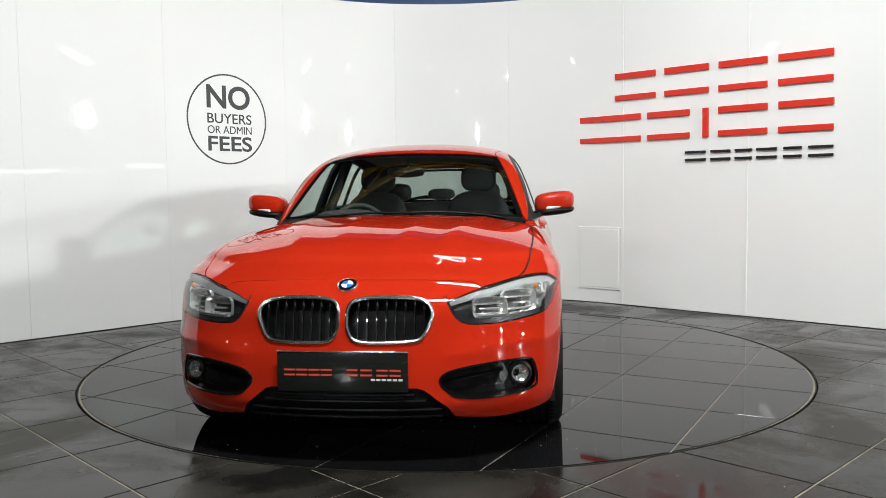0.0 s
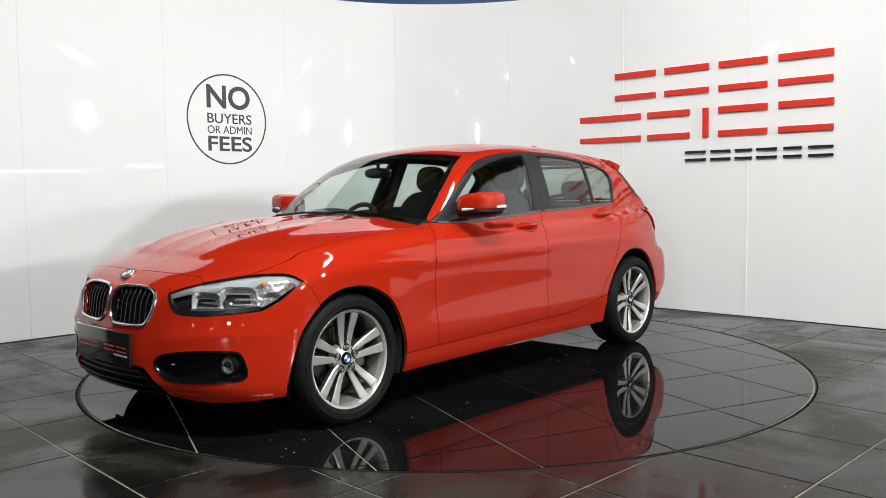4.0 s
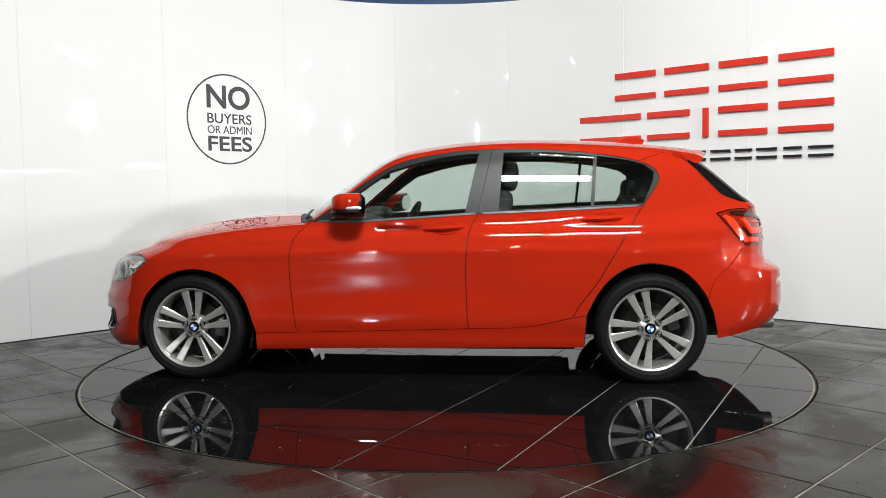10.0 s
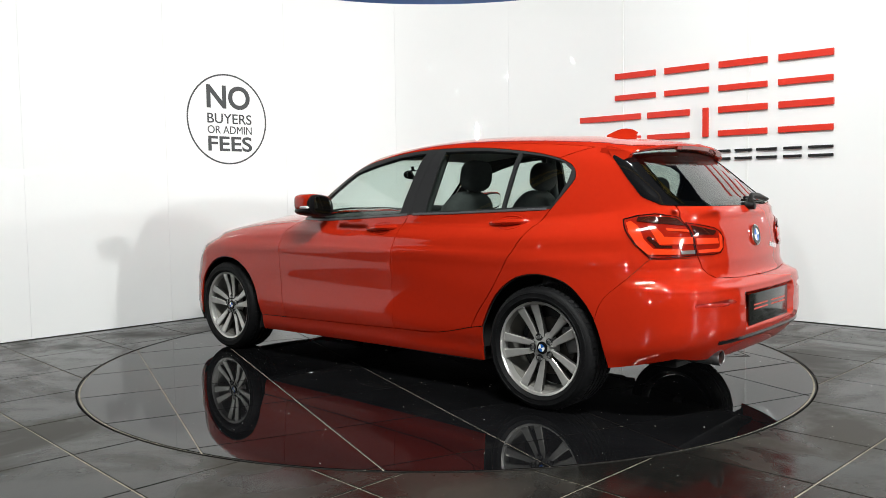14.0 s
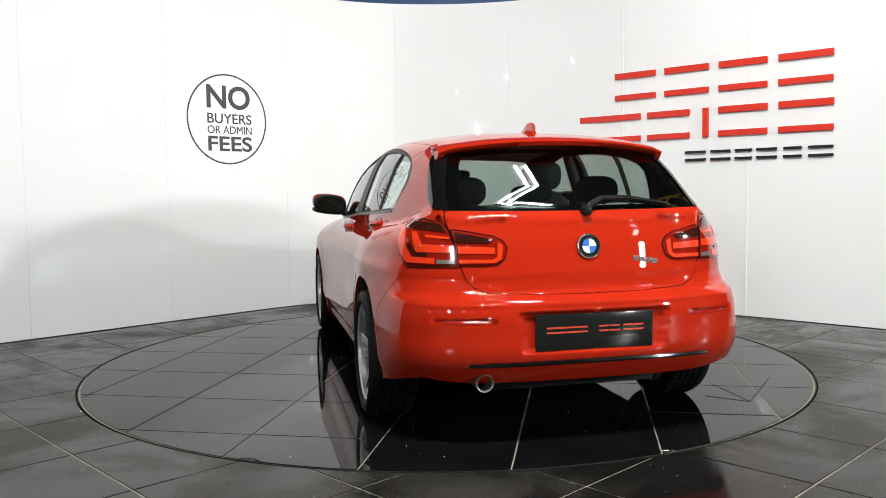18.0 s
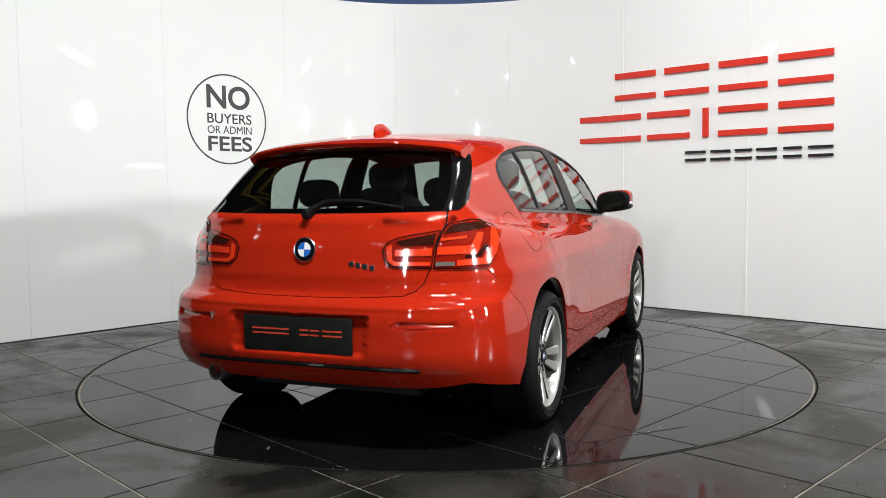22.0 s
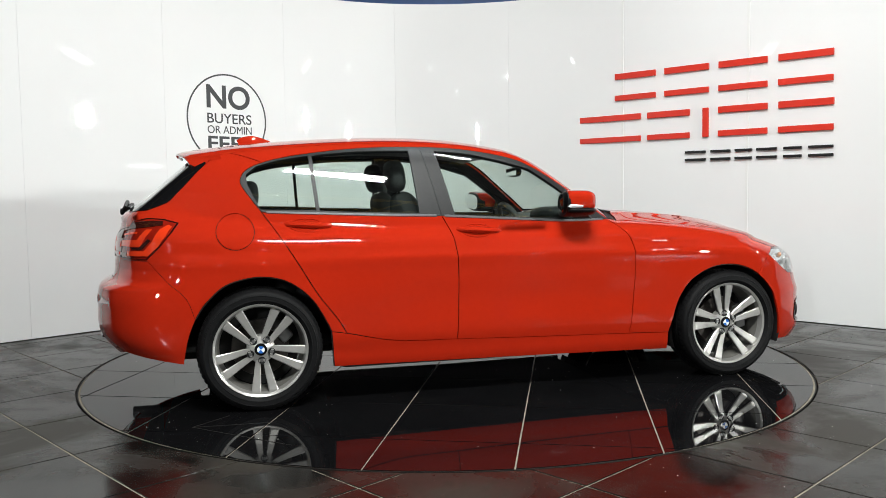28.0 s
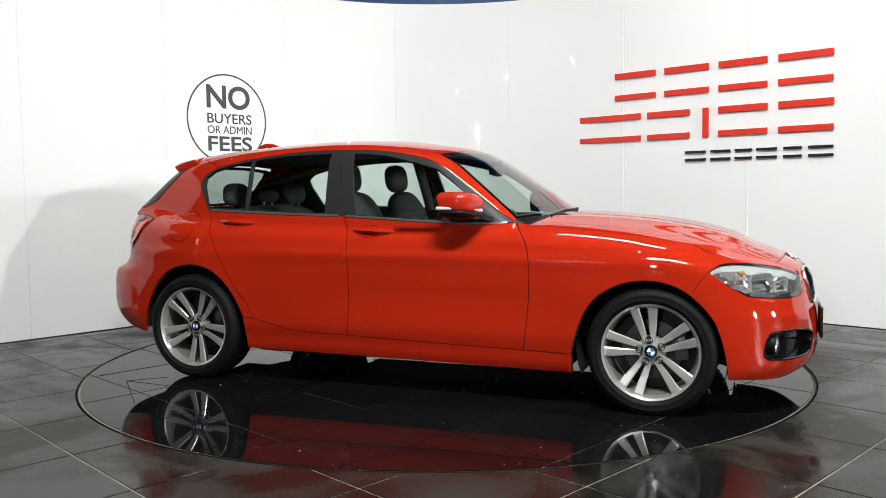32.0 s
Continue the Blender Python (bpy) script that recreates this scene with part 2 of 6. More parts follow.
def body(P):
    """Below nought inside the car's outer form."""
    x, y, z = P[..., 0], np.abs(P[..., 1]), P[..., 2]
    # lower body
    flare = sum(0.006 * np.exp(-((np.hypot(x - wx, z - wz) - 0.37) / 0.095) ** 2) for wx, wz in WHEELS)
    waist = 0.052 - 0.028 * np.clip((x + 1.3) / 2.6, 0, 1)
    side = y - (WIDTH(x) + SECTION(z - 0.0) + flare
                - 0.015 * np.exp(-((z - 0.50 - waist) / 0.11) ** 2) * np.exp(-((x - 0.15) / 0.8) ** 4))
    hip = np.clip((z - 0.40) / 0.46, 0, 1)
    side = side + 0.054 * np.clip((-x - 1.3) / 0.6, 0, 1.3) ** 1.5 * hip * hip * (3 - 2 * hip)
    long_line = np.clip((1.75 - x) / 0.5, 0, 1) * np.clip((x + 2.0) / 0.4, 0, 1)
    side = side - long_line * (0.0065 * np.exp(-ridge(z - 0.881 + 0.0554 * x, 0.006) / 0.022) + 0.0055 * np.clip((x + 1.0) / 0.4, 0, 1) * np.exp(-ridge(z - 0.752 + 0.012 * x, 0.006) / 0.028))
    fall = np.clip((2.0 - x) / 0.35, 0, 1) * np.clip((x - 0.70) / 0.1, 0, 1)
    bonnet = 0.013 * np.exp(-ridge(y - 0.27 - 0.17 * (2.0 - x), 0.012) / 0.10) * fall + 0.006 * np.exp(-ridge(y - 0.10 - 0.09 * (2.0 - x), 0.02) / 0.06) * fall
    top = z - (HOOD(x) - 0.045 * (y / 0.7) ** 2 - 0.02 * (y / 0.8) ** 6 + bonnet)
    nose = x - (NOSE(z) - 0.095 * (y / 0.6) ** 2 - 0.035 * (y / 0.6) ** 4 - 0.10 * np.clip(y - 0.6, 0, 1) ** 2 / 0.04 * 0.3)
    tail = (TAIL(z) + 0.15 * (y / 0.8) ** 5 + (0.05 + 0.05 * np.clip((z - 0.64) / 0.08, 0, 1)) * (y / 0.8) ** 2) - x
    tail = tail - 0.011 * np.exp(-ridge(z - 0.628, 0.003) / 0.022) * np.clip((0.80 - y) / 0.12, 0, 1) - 0.004 * np.exp(-ridge(z - 0.742, 0.004) / 0.03) * np.clip((0.56 - y) / 0.1, 0, 1)
    tail = tail + 0.034 * step01((0.335 + 0.10 * (z - 0.5) - y) / 0.03) * step01((z - 0.415) / 0.03) * step01((0.600 - z) / 0.02)
    tail = tail + 0.020 * step01((y - 0.425) / 0.04) * step01((0.70 - y) / 0.03) * step01((z - 0.544) / 0.012) * step01((0.590 - z) / 0.008)
    brow = np.clip((y - 0.34) / 0.16, 0, 1)
    nose = nose - 0.016 * brow * brow * (3 - 2 * brow) * np.exp(-ridge(z - 0.462 - 0.06 * (y - 0.4), 0.006) / 0.035)
    low = smax(side, top, 0.085)
    low = smax(low, nose, 0.11)
    low = smax(low, tail, 0.115)
    low = smax(low, 0.155 + 0.03 * np.clip(-x - 1.2, 0, 1) ** 1.0 * 3.0 - z, 0.03)
    # cabin
    up = z - 0.97
    cside = y - (0.768 - TAPER(x) - 0.29 * up - 0.28 * up * up)
    crown = z - (ROOF(x) - 0.055 * (y / 0.55) ** 2.4)
    screen = x - (0.655 - 1.44 * (z - 0.964) - 0.10 * (z - 0.964) ** 2 + 0.15 * (1 - (y / 0.62) ** 2))
    back = (-1.925 + 1.19 * (z - 1.029) - 0.095 * (1 - (y / 0.62) ** 2)) - x
    cab = smax(cside, crown, 0.10)
    cab = smax(cab, screen * 0.6, 0.055)
    cab = smax(cab, back * 0.65, 0.05)
    cab = np.maximum(cab, 0.90 + 0.10 * np.clip((-x - 1.2) / 0.5, 0, 1) - z)
    cab = np.maximum(cab, tail)
    f = smin(low, cab, 0.022 + 0.06 * np.clip((-x - 1.60) / 0.2, 0, 1))
    return f


def land(P):
    """Moves points near the form's skin onto it by the shortest way."""
    P = np.array(P, float)
    for _ in range(12):
        g = np.stack([body(P + np.eye(3)[i] * 0.001) - body(P - np.eye(3)[i] * 0.001) for i in range(3)], -1) / 0.002
        P = P - g * (body(P) / np.maximum((g * g).sum(-1), 1e-6))[:, None]
    return P


def slope(P, h=0.0015):
    g = np.stack([body(P + np.eye(3)[i] * h) - body(P - np.eye(3)[i] * h) for i in range(3)], -1)
    return g / np.maximum(np.linalg.norm(g, axis=-1, keepdims=True), 1e-9)


def snap(P, D, reach, steps=70):
    """Moves points along D to the form's skin."""
    P, D = np.asarray(P, float), np.asarray(D, float)
    ts = np.linspace(0, reach, steps)
    vals = np.stack([body(P + t * D) for t in ts], -1)
    inside = vals < 0
    first = np.where(inside.any(-1), inside.argmax(-1), vals.argmin(-1))
    lo, hi = ts[np.maximum(first - 1, 0)], ts[first]
    for _ in range(22):
        mid = (lo + hi) / 2
        neg = body(P + mid[:, None] * D) < 0
        lo, hi = np.where(neg, lo, mid), np.where(neg, mid, hi)
    return P + ((lo + hi) / 2)[:, None] * D


def spread(pts, step=0.025, closed=False):
    """Points along a broken line at even steps, the corners kept."""
    out = []
    pts = [np.array(p, float) for p in pts]
    if closed:
        pts = pts + [pts[0]]
    for a, b in zip(pts, pts[1:]):
        n = max(1, int(round(np.linalg.norm(b - a) / step)))
        out += [a + (b - a) * i / n for i in range(n)]
    if not closed:
        out.append(pts[-1])
    return np.array(out)


def bent(pts, step=0.025, closed=False):
    """A smooth line through the points (Catmull-Rom)."""
    p = [np.array(q, float) for q in pts]
    n = len(p)
    out = []
    for i in range(n if closed else n - 1):
        a, b, c, d = ((p[(i + k) % n] for k in (-1, 0, 1, 2)) if closed
                      else (p[max(i - 1, 0)], p[i], p[i + 1], p[min(i + 2, n - 1)]))
        m = max(1, int(round(np.linalg.norm(c - b) / step)))
        for k in range(m):
            t = k / m
            out.append(0.5 * (2 * b + (c - a) * t + (2 * a - 5 * b + 4 * c - d) * t * t + (3 * b - a - 3 * c + d) * t**3))
    if not closed:
        out.append(p[-1])
    return np.array(out)


def on_side(q):
    q = np.asarray(q, float)
    return snap(np.stack([q[:, 0], np.full(len(q), 1.15), q[:, 1]], -1), (0, -1, 0), 1.1)


def on_top(q):
    q = np.asarray(q, float)
    return snap(np.stack([q[:, 0], q[:, 1], np.full(len(q), 1.6)], -1), (0, 0, -1), 1.2)


def on_front(q):
    q = np.asarray(q, float)
    return snap(np.stack([np.full(len(q), 2.35), q[:, 0], q[:, 1]], -1), (-1, 0, 0), 2.4, 120)


def on_rear(q):
    q = np.asarray(q, float)
    return snap(np.stack([np.full(len(q), -2.4), q[:, 0], q[:, 1]], -1), (1, 0, 0), 1.4, 90)


def inside_loop(q, loop):
    x, y = q[:, 0][:, None], q[:, 1][:, None]
    x0, y0 = loop[:, 0][None], loop[:, 1][None]
    x1, y1 = np.roll(loop[:, 0], -1)[None], np.roll(loop[:, 1], -1)[None]
    cross = ((y0 > y) != (y1 > y)) & (x < (x1 - x0) * (y - y0) / np.where(y1 == y0, 1e-12, y1 - y0) + x0)
    return cross.sum(1) % 2 == 1


def far_from(q, loop):
    a, b = loop, np.roll(loop, -1, 0)
    d = b - a
    t = np.clip(((q[:, None] - a[None]) * d[None]).sum(-1) / np.maximum((d * d).sum(-1), 1e-12)[None], 0, 1)
    return np.linalg.norm(q[:, None] - a[None] - t[..., None] * d[None], axis=-1).min(1)


def shrink(loop, gap, keep=None):
    area = 0.5 * np.sum(loop[:, 0] * np.roll(loop[:, 1], -1) - np.roll(loop[:, 0], -1) * loop[:, 1])
    e = np.roll(loop, -1, 0) - loop
    n = np.stack([-e[:, 1], e[:, 0]], -1) / np.maximum(np.linalg.norm(e, axis=1, keepdims=True), 1e-9) * np.sign(area)
    m = n + np.roll(n, 1, 0)
    m /= np.maximum(np.linalg.norm(m, axis=1, keepdims=True), 0.4)
    return loop + m * gap


def skin(loops, D, step=0.03, gap=0.0024, thick=0.012, lift=0.0, dome=0.0, back=False):
    """A sheet on the car's form inside the first loop and outside the others, seen along D. Gives verts, faces, normals by face corner."""
    D = np.array(D, float)
    D /= np.linalg.norm(D)
    U = np.cross(D, (0, 0, 1.0) if abs(D[2]) < 0.9 else (1.0, 0, 0))
    U /= np.linalg.norm(U)
    V = np.cross(D, U)
    flat = [shrink(np.stack([l @ U, l @ V], -1), gap if i == 0 else -gap) for i, l in enumerate(loops)]
    s0 = min((l @ D).min() for l in loops) - 0.12
    s1 = max((l @ D).max() for l in loops) + 0.12
    lo, hi = flat[0].min(0), flat[0].max(0)
    gx, gy = np.meshgrid(np.arange(lo[0] + step / 2, hi[0], step), np.arange(lo[1] + step / 2, hi[1], step))
    gx = gx + (np.arange(gx.shape[0]) % 2)[:, None] * step / 2
    g = np.stack([gx.ravel(), gy.ravel()], -1)
    ok = inside_loop(g, flat[0])
    for h in flat[1:]:
        ok &= ~inside_loop(g, h)
    g = g[ok]
    for l in flat:
        if len(g):
            g = g[far_from(g, l) > step * 0.45]
    verts, edges, n = [], [], 0
    for l in flat:
        verts += [Vector(v) for v in l]
        edges += [(n + i, n + (i + 1) % len(l)) for i in range(len(l))]
        n += len(l)
    rim = edges[:]
    verts += [Vector(v) for v in g]
    from mathutils.geometry import delaunay_2d_cdt
    out = delaunay_2d_cdt(verts, edges, [], 0, 1e-6)
    q = np.array([tuple(v) for v in out[0]])
    tri = np.array([list(f) for f in out[2] if len(f) == 3])
    mid = q[tri].mean(1)
    ok = inside_loop(mid, flat[0])
    for h in flat[1:]:
        ok &= ~inside_loop(mid, h)
    tri = tri[ok]
    P = snap(q[:, :1] * U + q[:, 1:] * V + s0 * D, D, s1 - s0, 60)
    N = slope(P)
    if dome:
        d = np.minimum.reduce([far_from(q, l) for l in flat[:1]])
        P = P + N * (dome * (1 - np.exp(-d / 0.03)))[:, None]
    P = P + N * lift
    face = np.cross(P[tri[:, 1]] - P[tri[:, 0]], P[tri[:, 2]] - P[tri[:, 0]])
    wrong = (face * N[tri].mean(1)).sum(1) < 0
    tri[wrong] = tri[wrong][:, ::-1]
    faces = [tuple(int(i) for i in f) for f in tri]
    norms = [tuple(N[i]) for f in tri for i in f]
    V3 = [tuple(p) for p in P]
    if thick:
        used = {}
        for f in faces:
            for a, b in zip(f, f[1:] + f[:1]):
                used[(a, b)] = used.get((a, b), 0) + 1
        border = [(a, b) for a, b in used if (b, a) not in used]
        m = {}
        for e in border:
            for i in e:
                if i not in m:
                    m[i] = (len(V3), len(V3) + 1)
                    V3 += [tuple(P[i]), tuple(P[i] - N[i] * thick)]
        for a, b in border:
            faces.append((m[b][0], m[a][0], m[a][1], m[b][1]))
            norms += [(0, 0, 0)] * 4
        if back:
            base = len(V3)
            V3 += [tuple(P[i] - N[i] * thick) for i in range(len(P))]
            for f in tri:
                faces.append(tuple(int(base + i) for i in f[::-1]))
                norms += [tuple(-N[i]) for i in f[::-1]]
    return V3, faces, norms


def both(s, left=True, right=True):
    """A sheet and its mirror image in one."""
    v, f, n = s
    V3, F3, N3 = [], [], []
    if left:
        V3, F3, N3 = list(v), list(f), list(n)
    if right:
        b = len(V3)
        V3 += [(x, -y, z) for x, y, z in v]
        i = 0
        for face in f:
            k = len(face)
            c = n[i:i + k]
            i += k
            F3.append(tuple(b + j for j in face[::-1]))
            N3 += [(x, -y, z) for x, y, z in c[::-1]]
    return V3, F3, N3


def sheet(name, s, mat, parent, label=""):
    v, f, n = s
    place, same, kept = {}, [], []
    for p in v:
        key = (round(p[0], 5), round(p[1], 5) + 0.0, round(p[2], 5))
        if key not in place:
            place[key] = len(kept)
            kept.append(p)
        same.append(place[key])
    out_f, out_n, i = [], [], 0
    for q in f:
        w = tuple(same[j] for j in q)
        if len(set(w)) == len(w) and max(abs(kept[j][1]) for j in w) > 2e-5:
            out_f.append(w)
            out_n += n[i:i + len(q)]
        i += len(q)
    v, f, n = kept, out_f, out_n
    me = bpy.data.meshes.new(name)
    me.from_pydata(v, [], f)
    me.polygons.foreach_set("use_smooth", [True] * len(f))
    me.update()
    # the turned-in rims keep hard edges
    loose, i = set(), 0
    for q in f:
        if n[i] == (0, 0, 0):
            loose.update(tuple(sorted(e)) for e in zip(q, q[1:] + q[:1]))
        i += len(q)
    for e in me.edges:
        if tuple(sorted(e.vertices)) in loose:
            e.use_edge_sharp = True
    me.normals_split_custom_set(n)
    return part(name, me, mat, parent, label)


def sides(name, s, mat, parent, label=""):
    return (sheet(name, both(s, True, False), mat, parent, label), sheet(name, both(s, False, True), mat, parent, label))


car = new("car")
tagged(car, "bright red five-door hatchback with silver alloy wheels on the turntable", "car")

# lines on the form
DOOR_A = [(0.633, 0.936), (0.707, 0.851), (0.735, 0.770), (0.741, 0.655), (0.732, 0.491), (0.708, 0.283)]
DOOR_B = [(-0.365, 0.972), (-0.319, 0.871), (-0.301, 0.741), (-0.297, 0.577), (-0.302, 0.412), (-0.310, 0.308)]
DOOR_C = [(-1.318, 1.008), (-1.229, 0.876), (-1.148, 0.747), (-1.051, 0.584), (-0.953, 0.454), (-0.907, 0.375)]
FOOT = [(0.955, 0.277), (0.708, 0.283), (0.178, 0.294), (-0.310, 0.308), (-0.641, 0.320), (-0.907, 0.375), (-0.985, 0.388)]
BELT = [(0.633, 0.936), (0.38, 0.932), (0.178, 0.941), (-0.365, 0.972), (-0.629, 0.980), (-1.032, 0.996), (-1.318, 1.008)]
ARCH_F = [(0.955, 0.277), (0.972, 0.345), (1.009, 0.462), (1.072, 0.560), (1.152, 0.618), (1.232, 0.650), (1.314, 0.661), (1.396, 0.655), (1.478, 0.628), (1.535, 0.593)]
ARCH_F2 = [(1.535, 0.593), (1.580, 0.553), (1.635, 0.486), (1.668, 0.404), (1.693, 0.306), (1.704, 0.196)]
ARCH_R = [(-0.985, 0.388), (-1.005, 0.432), (-1.059, 0.529), (-1.13, 0.608), (-1.228, 0.667), (-1.358, 0.685), (-1.504, 0.650), (-1.603, 0.566), (-1.66, 0.482)]
ARCH_R2 = [(-1.66, 0.482), (-1.692, 0.40), (-1.715, 0.30), (-1.722, 0.258)]
GLASSLINE = [(0.633, 0.936), (0.513, 1.012), (0.342, 1.144), (0.173, 1.252), (0.038, 1.300), (-0.163, 1.336), (-0.33, 1.350), (-0.497, 1.354), (-0.664, 1.352),
             (-0.831, 1.343), (-0.998, 1.325), (-1.165, 1.301), (-1.305, 1.268), (-1.39, 1.228), (-1.420, 1.178), (-1.405, 1.130), (-1.318, 1.008)]
SCREENEDGE = [(0.695, 0.955), (0.685, 0.975), (0.640, 1.085), (0.590, 1.200), (0.545, 1.285), (0.520, 1.318)]
SEAM_F = [(1.535, 0.593), (1.565, 0.65), (1.612, 0.706)]
SEAM_R = [(-1.66, 0.482), (-1.70, 0.585), (-1.79, 0.67), (-1.885, 0.772)]

side_bottom = on_side(bent(FOOT, 0.02))
a_line, b_line, c_line = on_side(bent(DOOR_A, 0.02)), on_side(bent(DOOR_B, 0.02)), on_side(bent(DOOR_C, 0.02))
belt = bent(BELT, 0.02)


def cut(line, a, b):
    """The stretch of a line of (x, z) points between two values of x."""
    return line[(line[:, 0] <= a + 1e-6) & (line[:, 0] >= b - 1e-6)]


def chain(*lines):
    """Joins lines end to end into one loop, each turned the way that fits."""
    out = list(lines[0])
    for l in lines[1:]:
        l = list(l)
        if np.linalg.norm(l[0] - out[-1]) > np.linalg.norm(l[-1] - out[-1]):
            l = l[::-1]
        if np.linalg.norm(l[0] - out[-1]) < 0.006:
            l = l[1:]
        out += l
    if np.linalg.norm(out[0] - out[-1]) < 0.006:
        out = out[:-1]
    return np.array(out)


foot = bent(FOOT, 0.02)
door_f = chain(a_line, on_side(cut(foot, 0.70, -0.302)), b_line[::-1], on_side(cut(belt, 0.62, -0.36))[::-1])
door_r = chain(b_line, on_side(cut(foot, -0.318, -0.90)), c_line[::-1], on_side(cut(belt, -0.37, -1.31))[::-1])
sill = chain(on_side(foot), on_side(spread([(-0.985, 0.388), (-0.972, 0.198)])), on_side(spread([(-0.972, 0.198), (0.958, 0.176)])),
             on_side(spread([(0.958, 0.176), (0.955, 0.277)])))

screen_edge = on_front(bent(SCREENEDGE, 0.02))
HOODSIDE = [(1.792, 0.692), (1.70, 0.722), (1.50, 0.742), (1.25, 0.750), (1.0, 0.742), (0.80, 0.722), (0.70, 0.700)]
hood_side = on_top(bent(HOODSIDE, 0.025))
arch_f, arch_f2 = on_side(bent(ARCH_F, 0.02)), on_side(bent(ARCH_F2, 0.02))
seam_f = on_side(bent(SEAM_F, 0.02))
LAMP_TOP = [(1.645, 0.812, 0.726), (1.696, 0.780, 0.744), (1.749, 0.732, 0.744)]
lamp_top_side = land(bent([on_side([(1.612, 0.706)])[0]] + LAMP_TOP + [hood_side[0]], 0.015))
lamp_top_side[0], lamp_top_side[-1] = on_side([(1.612, 0.706)])[0], hood_side[0]
fender = chain(a_line, on_side(cut(foot, 0.95, 0.715)), arch_f, seam_f, lamp_top_side, hood_side)

LEAD = [(1.966, 0.0), (1.956, 0.20), (1.936, 0.38), (1.917, 0.49), (1.919, 0.522), (1.934, 0.541)]
lead = on_top(bent(LEAD, 0.012))
lamp_tip = on_front([(0.408, 0.660)])[0]
lamp_in_top = land(bent([lamp_tip, (1.984, 0.472, 0.686), lead[-1]], 0.015))
lamp_in_top[0], lamp_in_top[-1] = lamp_tip, lead[-1]
lamp_mid_top = land(bent([lead[-1], (1.882, 0.605, 0.721), hood_side[0]], 0.015))
lamp_mid_top[0], lamp_mid_top[-1] = lead[-1], hood_side[0]
LAMP_LOW_SIDE = [(1.612, 0.706), (1.66, 0.672), (1.72, 0.628), (1.79, 0.588)]
lamp_low_side = on_side(bent(LAMP_LOW_SIDE, 0.015))
LAMP_LOW_FRONT = [(0.73, 0.578), (0.66, 0.570), (0.584, 0.566), (0.49, 0.570), (0.450, 0.592), (0.426, 0.625), (0.408, 0.660)]
lamp_low_front = on_front(bent(LAMP_LOW_FRONT, 0.015))
lamp_low_mid = snap(spread([lamp_low_side[-1], lamp_low_front[0]], 0.015) + np.array([0.2, 0.2, 0.0]), np.array([-0.7071, -0.7071, 0]), 0.6)
headlamp = chain(lamp_top_side, lamp_mid_top[::-1], lamp_in_top[::-1], lamp_low_front[::-1], lamp_low_mid[::-1], lamp_low_side[::-1])

hood_rear = on_top(bent([(0.70, 0.700), (0.745, 0.55), (0.795, 0.30), (0.815, 0.0)], 0.03))
hood_half = chain(lead, lamp_mid_top, hood_side, hood_rear)
hood_loop = np.array(list(hood_half) + [p * np.array([1, -1, 1]) for p in hood_half[::-1] if abs(p[1]) > 1e-3])

KIDNEY = [(0.017, 0.595), (0.019, 0.638), (0.040, 0.666), (0.09, 0.678), (0.20, 0.681), (0.285, 0.675), (0.335, 0.657), (0.355, 0.622), (0.344, 0.578), (0.322, 0.536),
          (0.290, 0.513), (0.18, 0.507), (0.08, 0.509), (0.040, 0.524), (0.022, 0.556)]
VENT = [(0.386, 0.350), (0.413, 0.383), (0.50, 0.403), (0.62, 0.414), (0.728, 0.412), (0.752, 0.394), (0.766, 0.335), (0.758, 0.294), (0.69, 0.281), (0.552, 0.276),
        (0.457, 0.286), (0.416, 0.310)]
APRON = [(0.0, 0.328), (0.295, 0.328), (0.325, 0.318), (0.415, 0.246), (0.44, 0.20)]
kidney = on_front(bent(KIDNEY, 0.014, True))
vent = on_front(bent(VENT, 0.014, True))
apron = on_front(spread(APRON, 0.02))
BOTTOM_F = [(0.44, 0.20), (0.60, 0.178), (0.74, 0.185)]
bottom_f = on_front(bent(BOTTOM_F, 0.02))
corner_f = snap(spread([on_side([(1.704, 0.196)])[0], bottom_f[-1]], 0.02) + np.array([0.2, 0.2, 0]), np.array([-0.7071, -0.7071, 0]), 0.6)
mid_f = np.array(list(on_front(spread([(0.0, 0.328), (0.0, 0.690)], 0.02))) + list(on_top(spread([(2.035, 0.0), (1.965, 0.0)], 0.02))))
bumper_f = chain(lead, lamp_in_top[::-1], lamp_low_front[::-1], lamp_low_mid[::-1], lamp_low_side[::-1], seam_f[::-1], arch_f2, corner_f, bottom_f[::-1], apron[::-1], mid_f)

# rear lines
arch_r, arch_r2, seam_r = on_side(bent(ARCH_R, 0.02)), on_side(bent(ARCH_R2, 0.02)), on_side(bent(SEAM_R, 0.02))
GLASS_R = [(0.0, 1.016), (0.35, 1.018), (0.58, 1.022), (0.600, 1.020), (0.606, 1.06), (0.590, 1.14), (0.555, 1.235), (0.530, 1.268), (0.45, 1.284), (0.25, 1.298), (0.0, 1.302)]
glass_r_half = on_rear(spread(GLASS_R, 0.02))
glass_r = np.array(list(glass_r_half) + [p * np.array([1, -1, 1]) for p in glass_r_half[::-1] if abs(p[1]) > 1e-3])
GATE = [(0.0, 1.016), (0.35, 1.018), (0.58, 1.022), (0.600, 1.020), (0.606, 0.99), (0.592, 0.94), (0.562, 0.85), (0.553, 0.775), (0.535, 0.725), (0.505, 0.694), (0.455, 0.672), (0.25, 0.662), (0.0, 0.660)]
gate_half = on_rear(spread(GATE, 0.02))
gate = np.array(list(gate_half) + [p * np.array([1, -1, 1]) for p in gate_half[::-1] if abs(p[1]) > 1e-3])
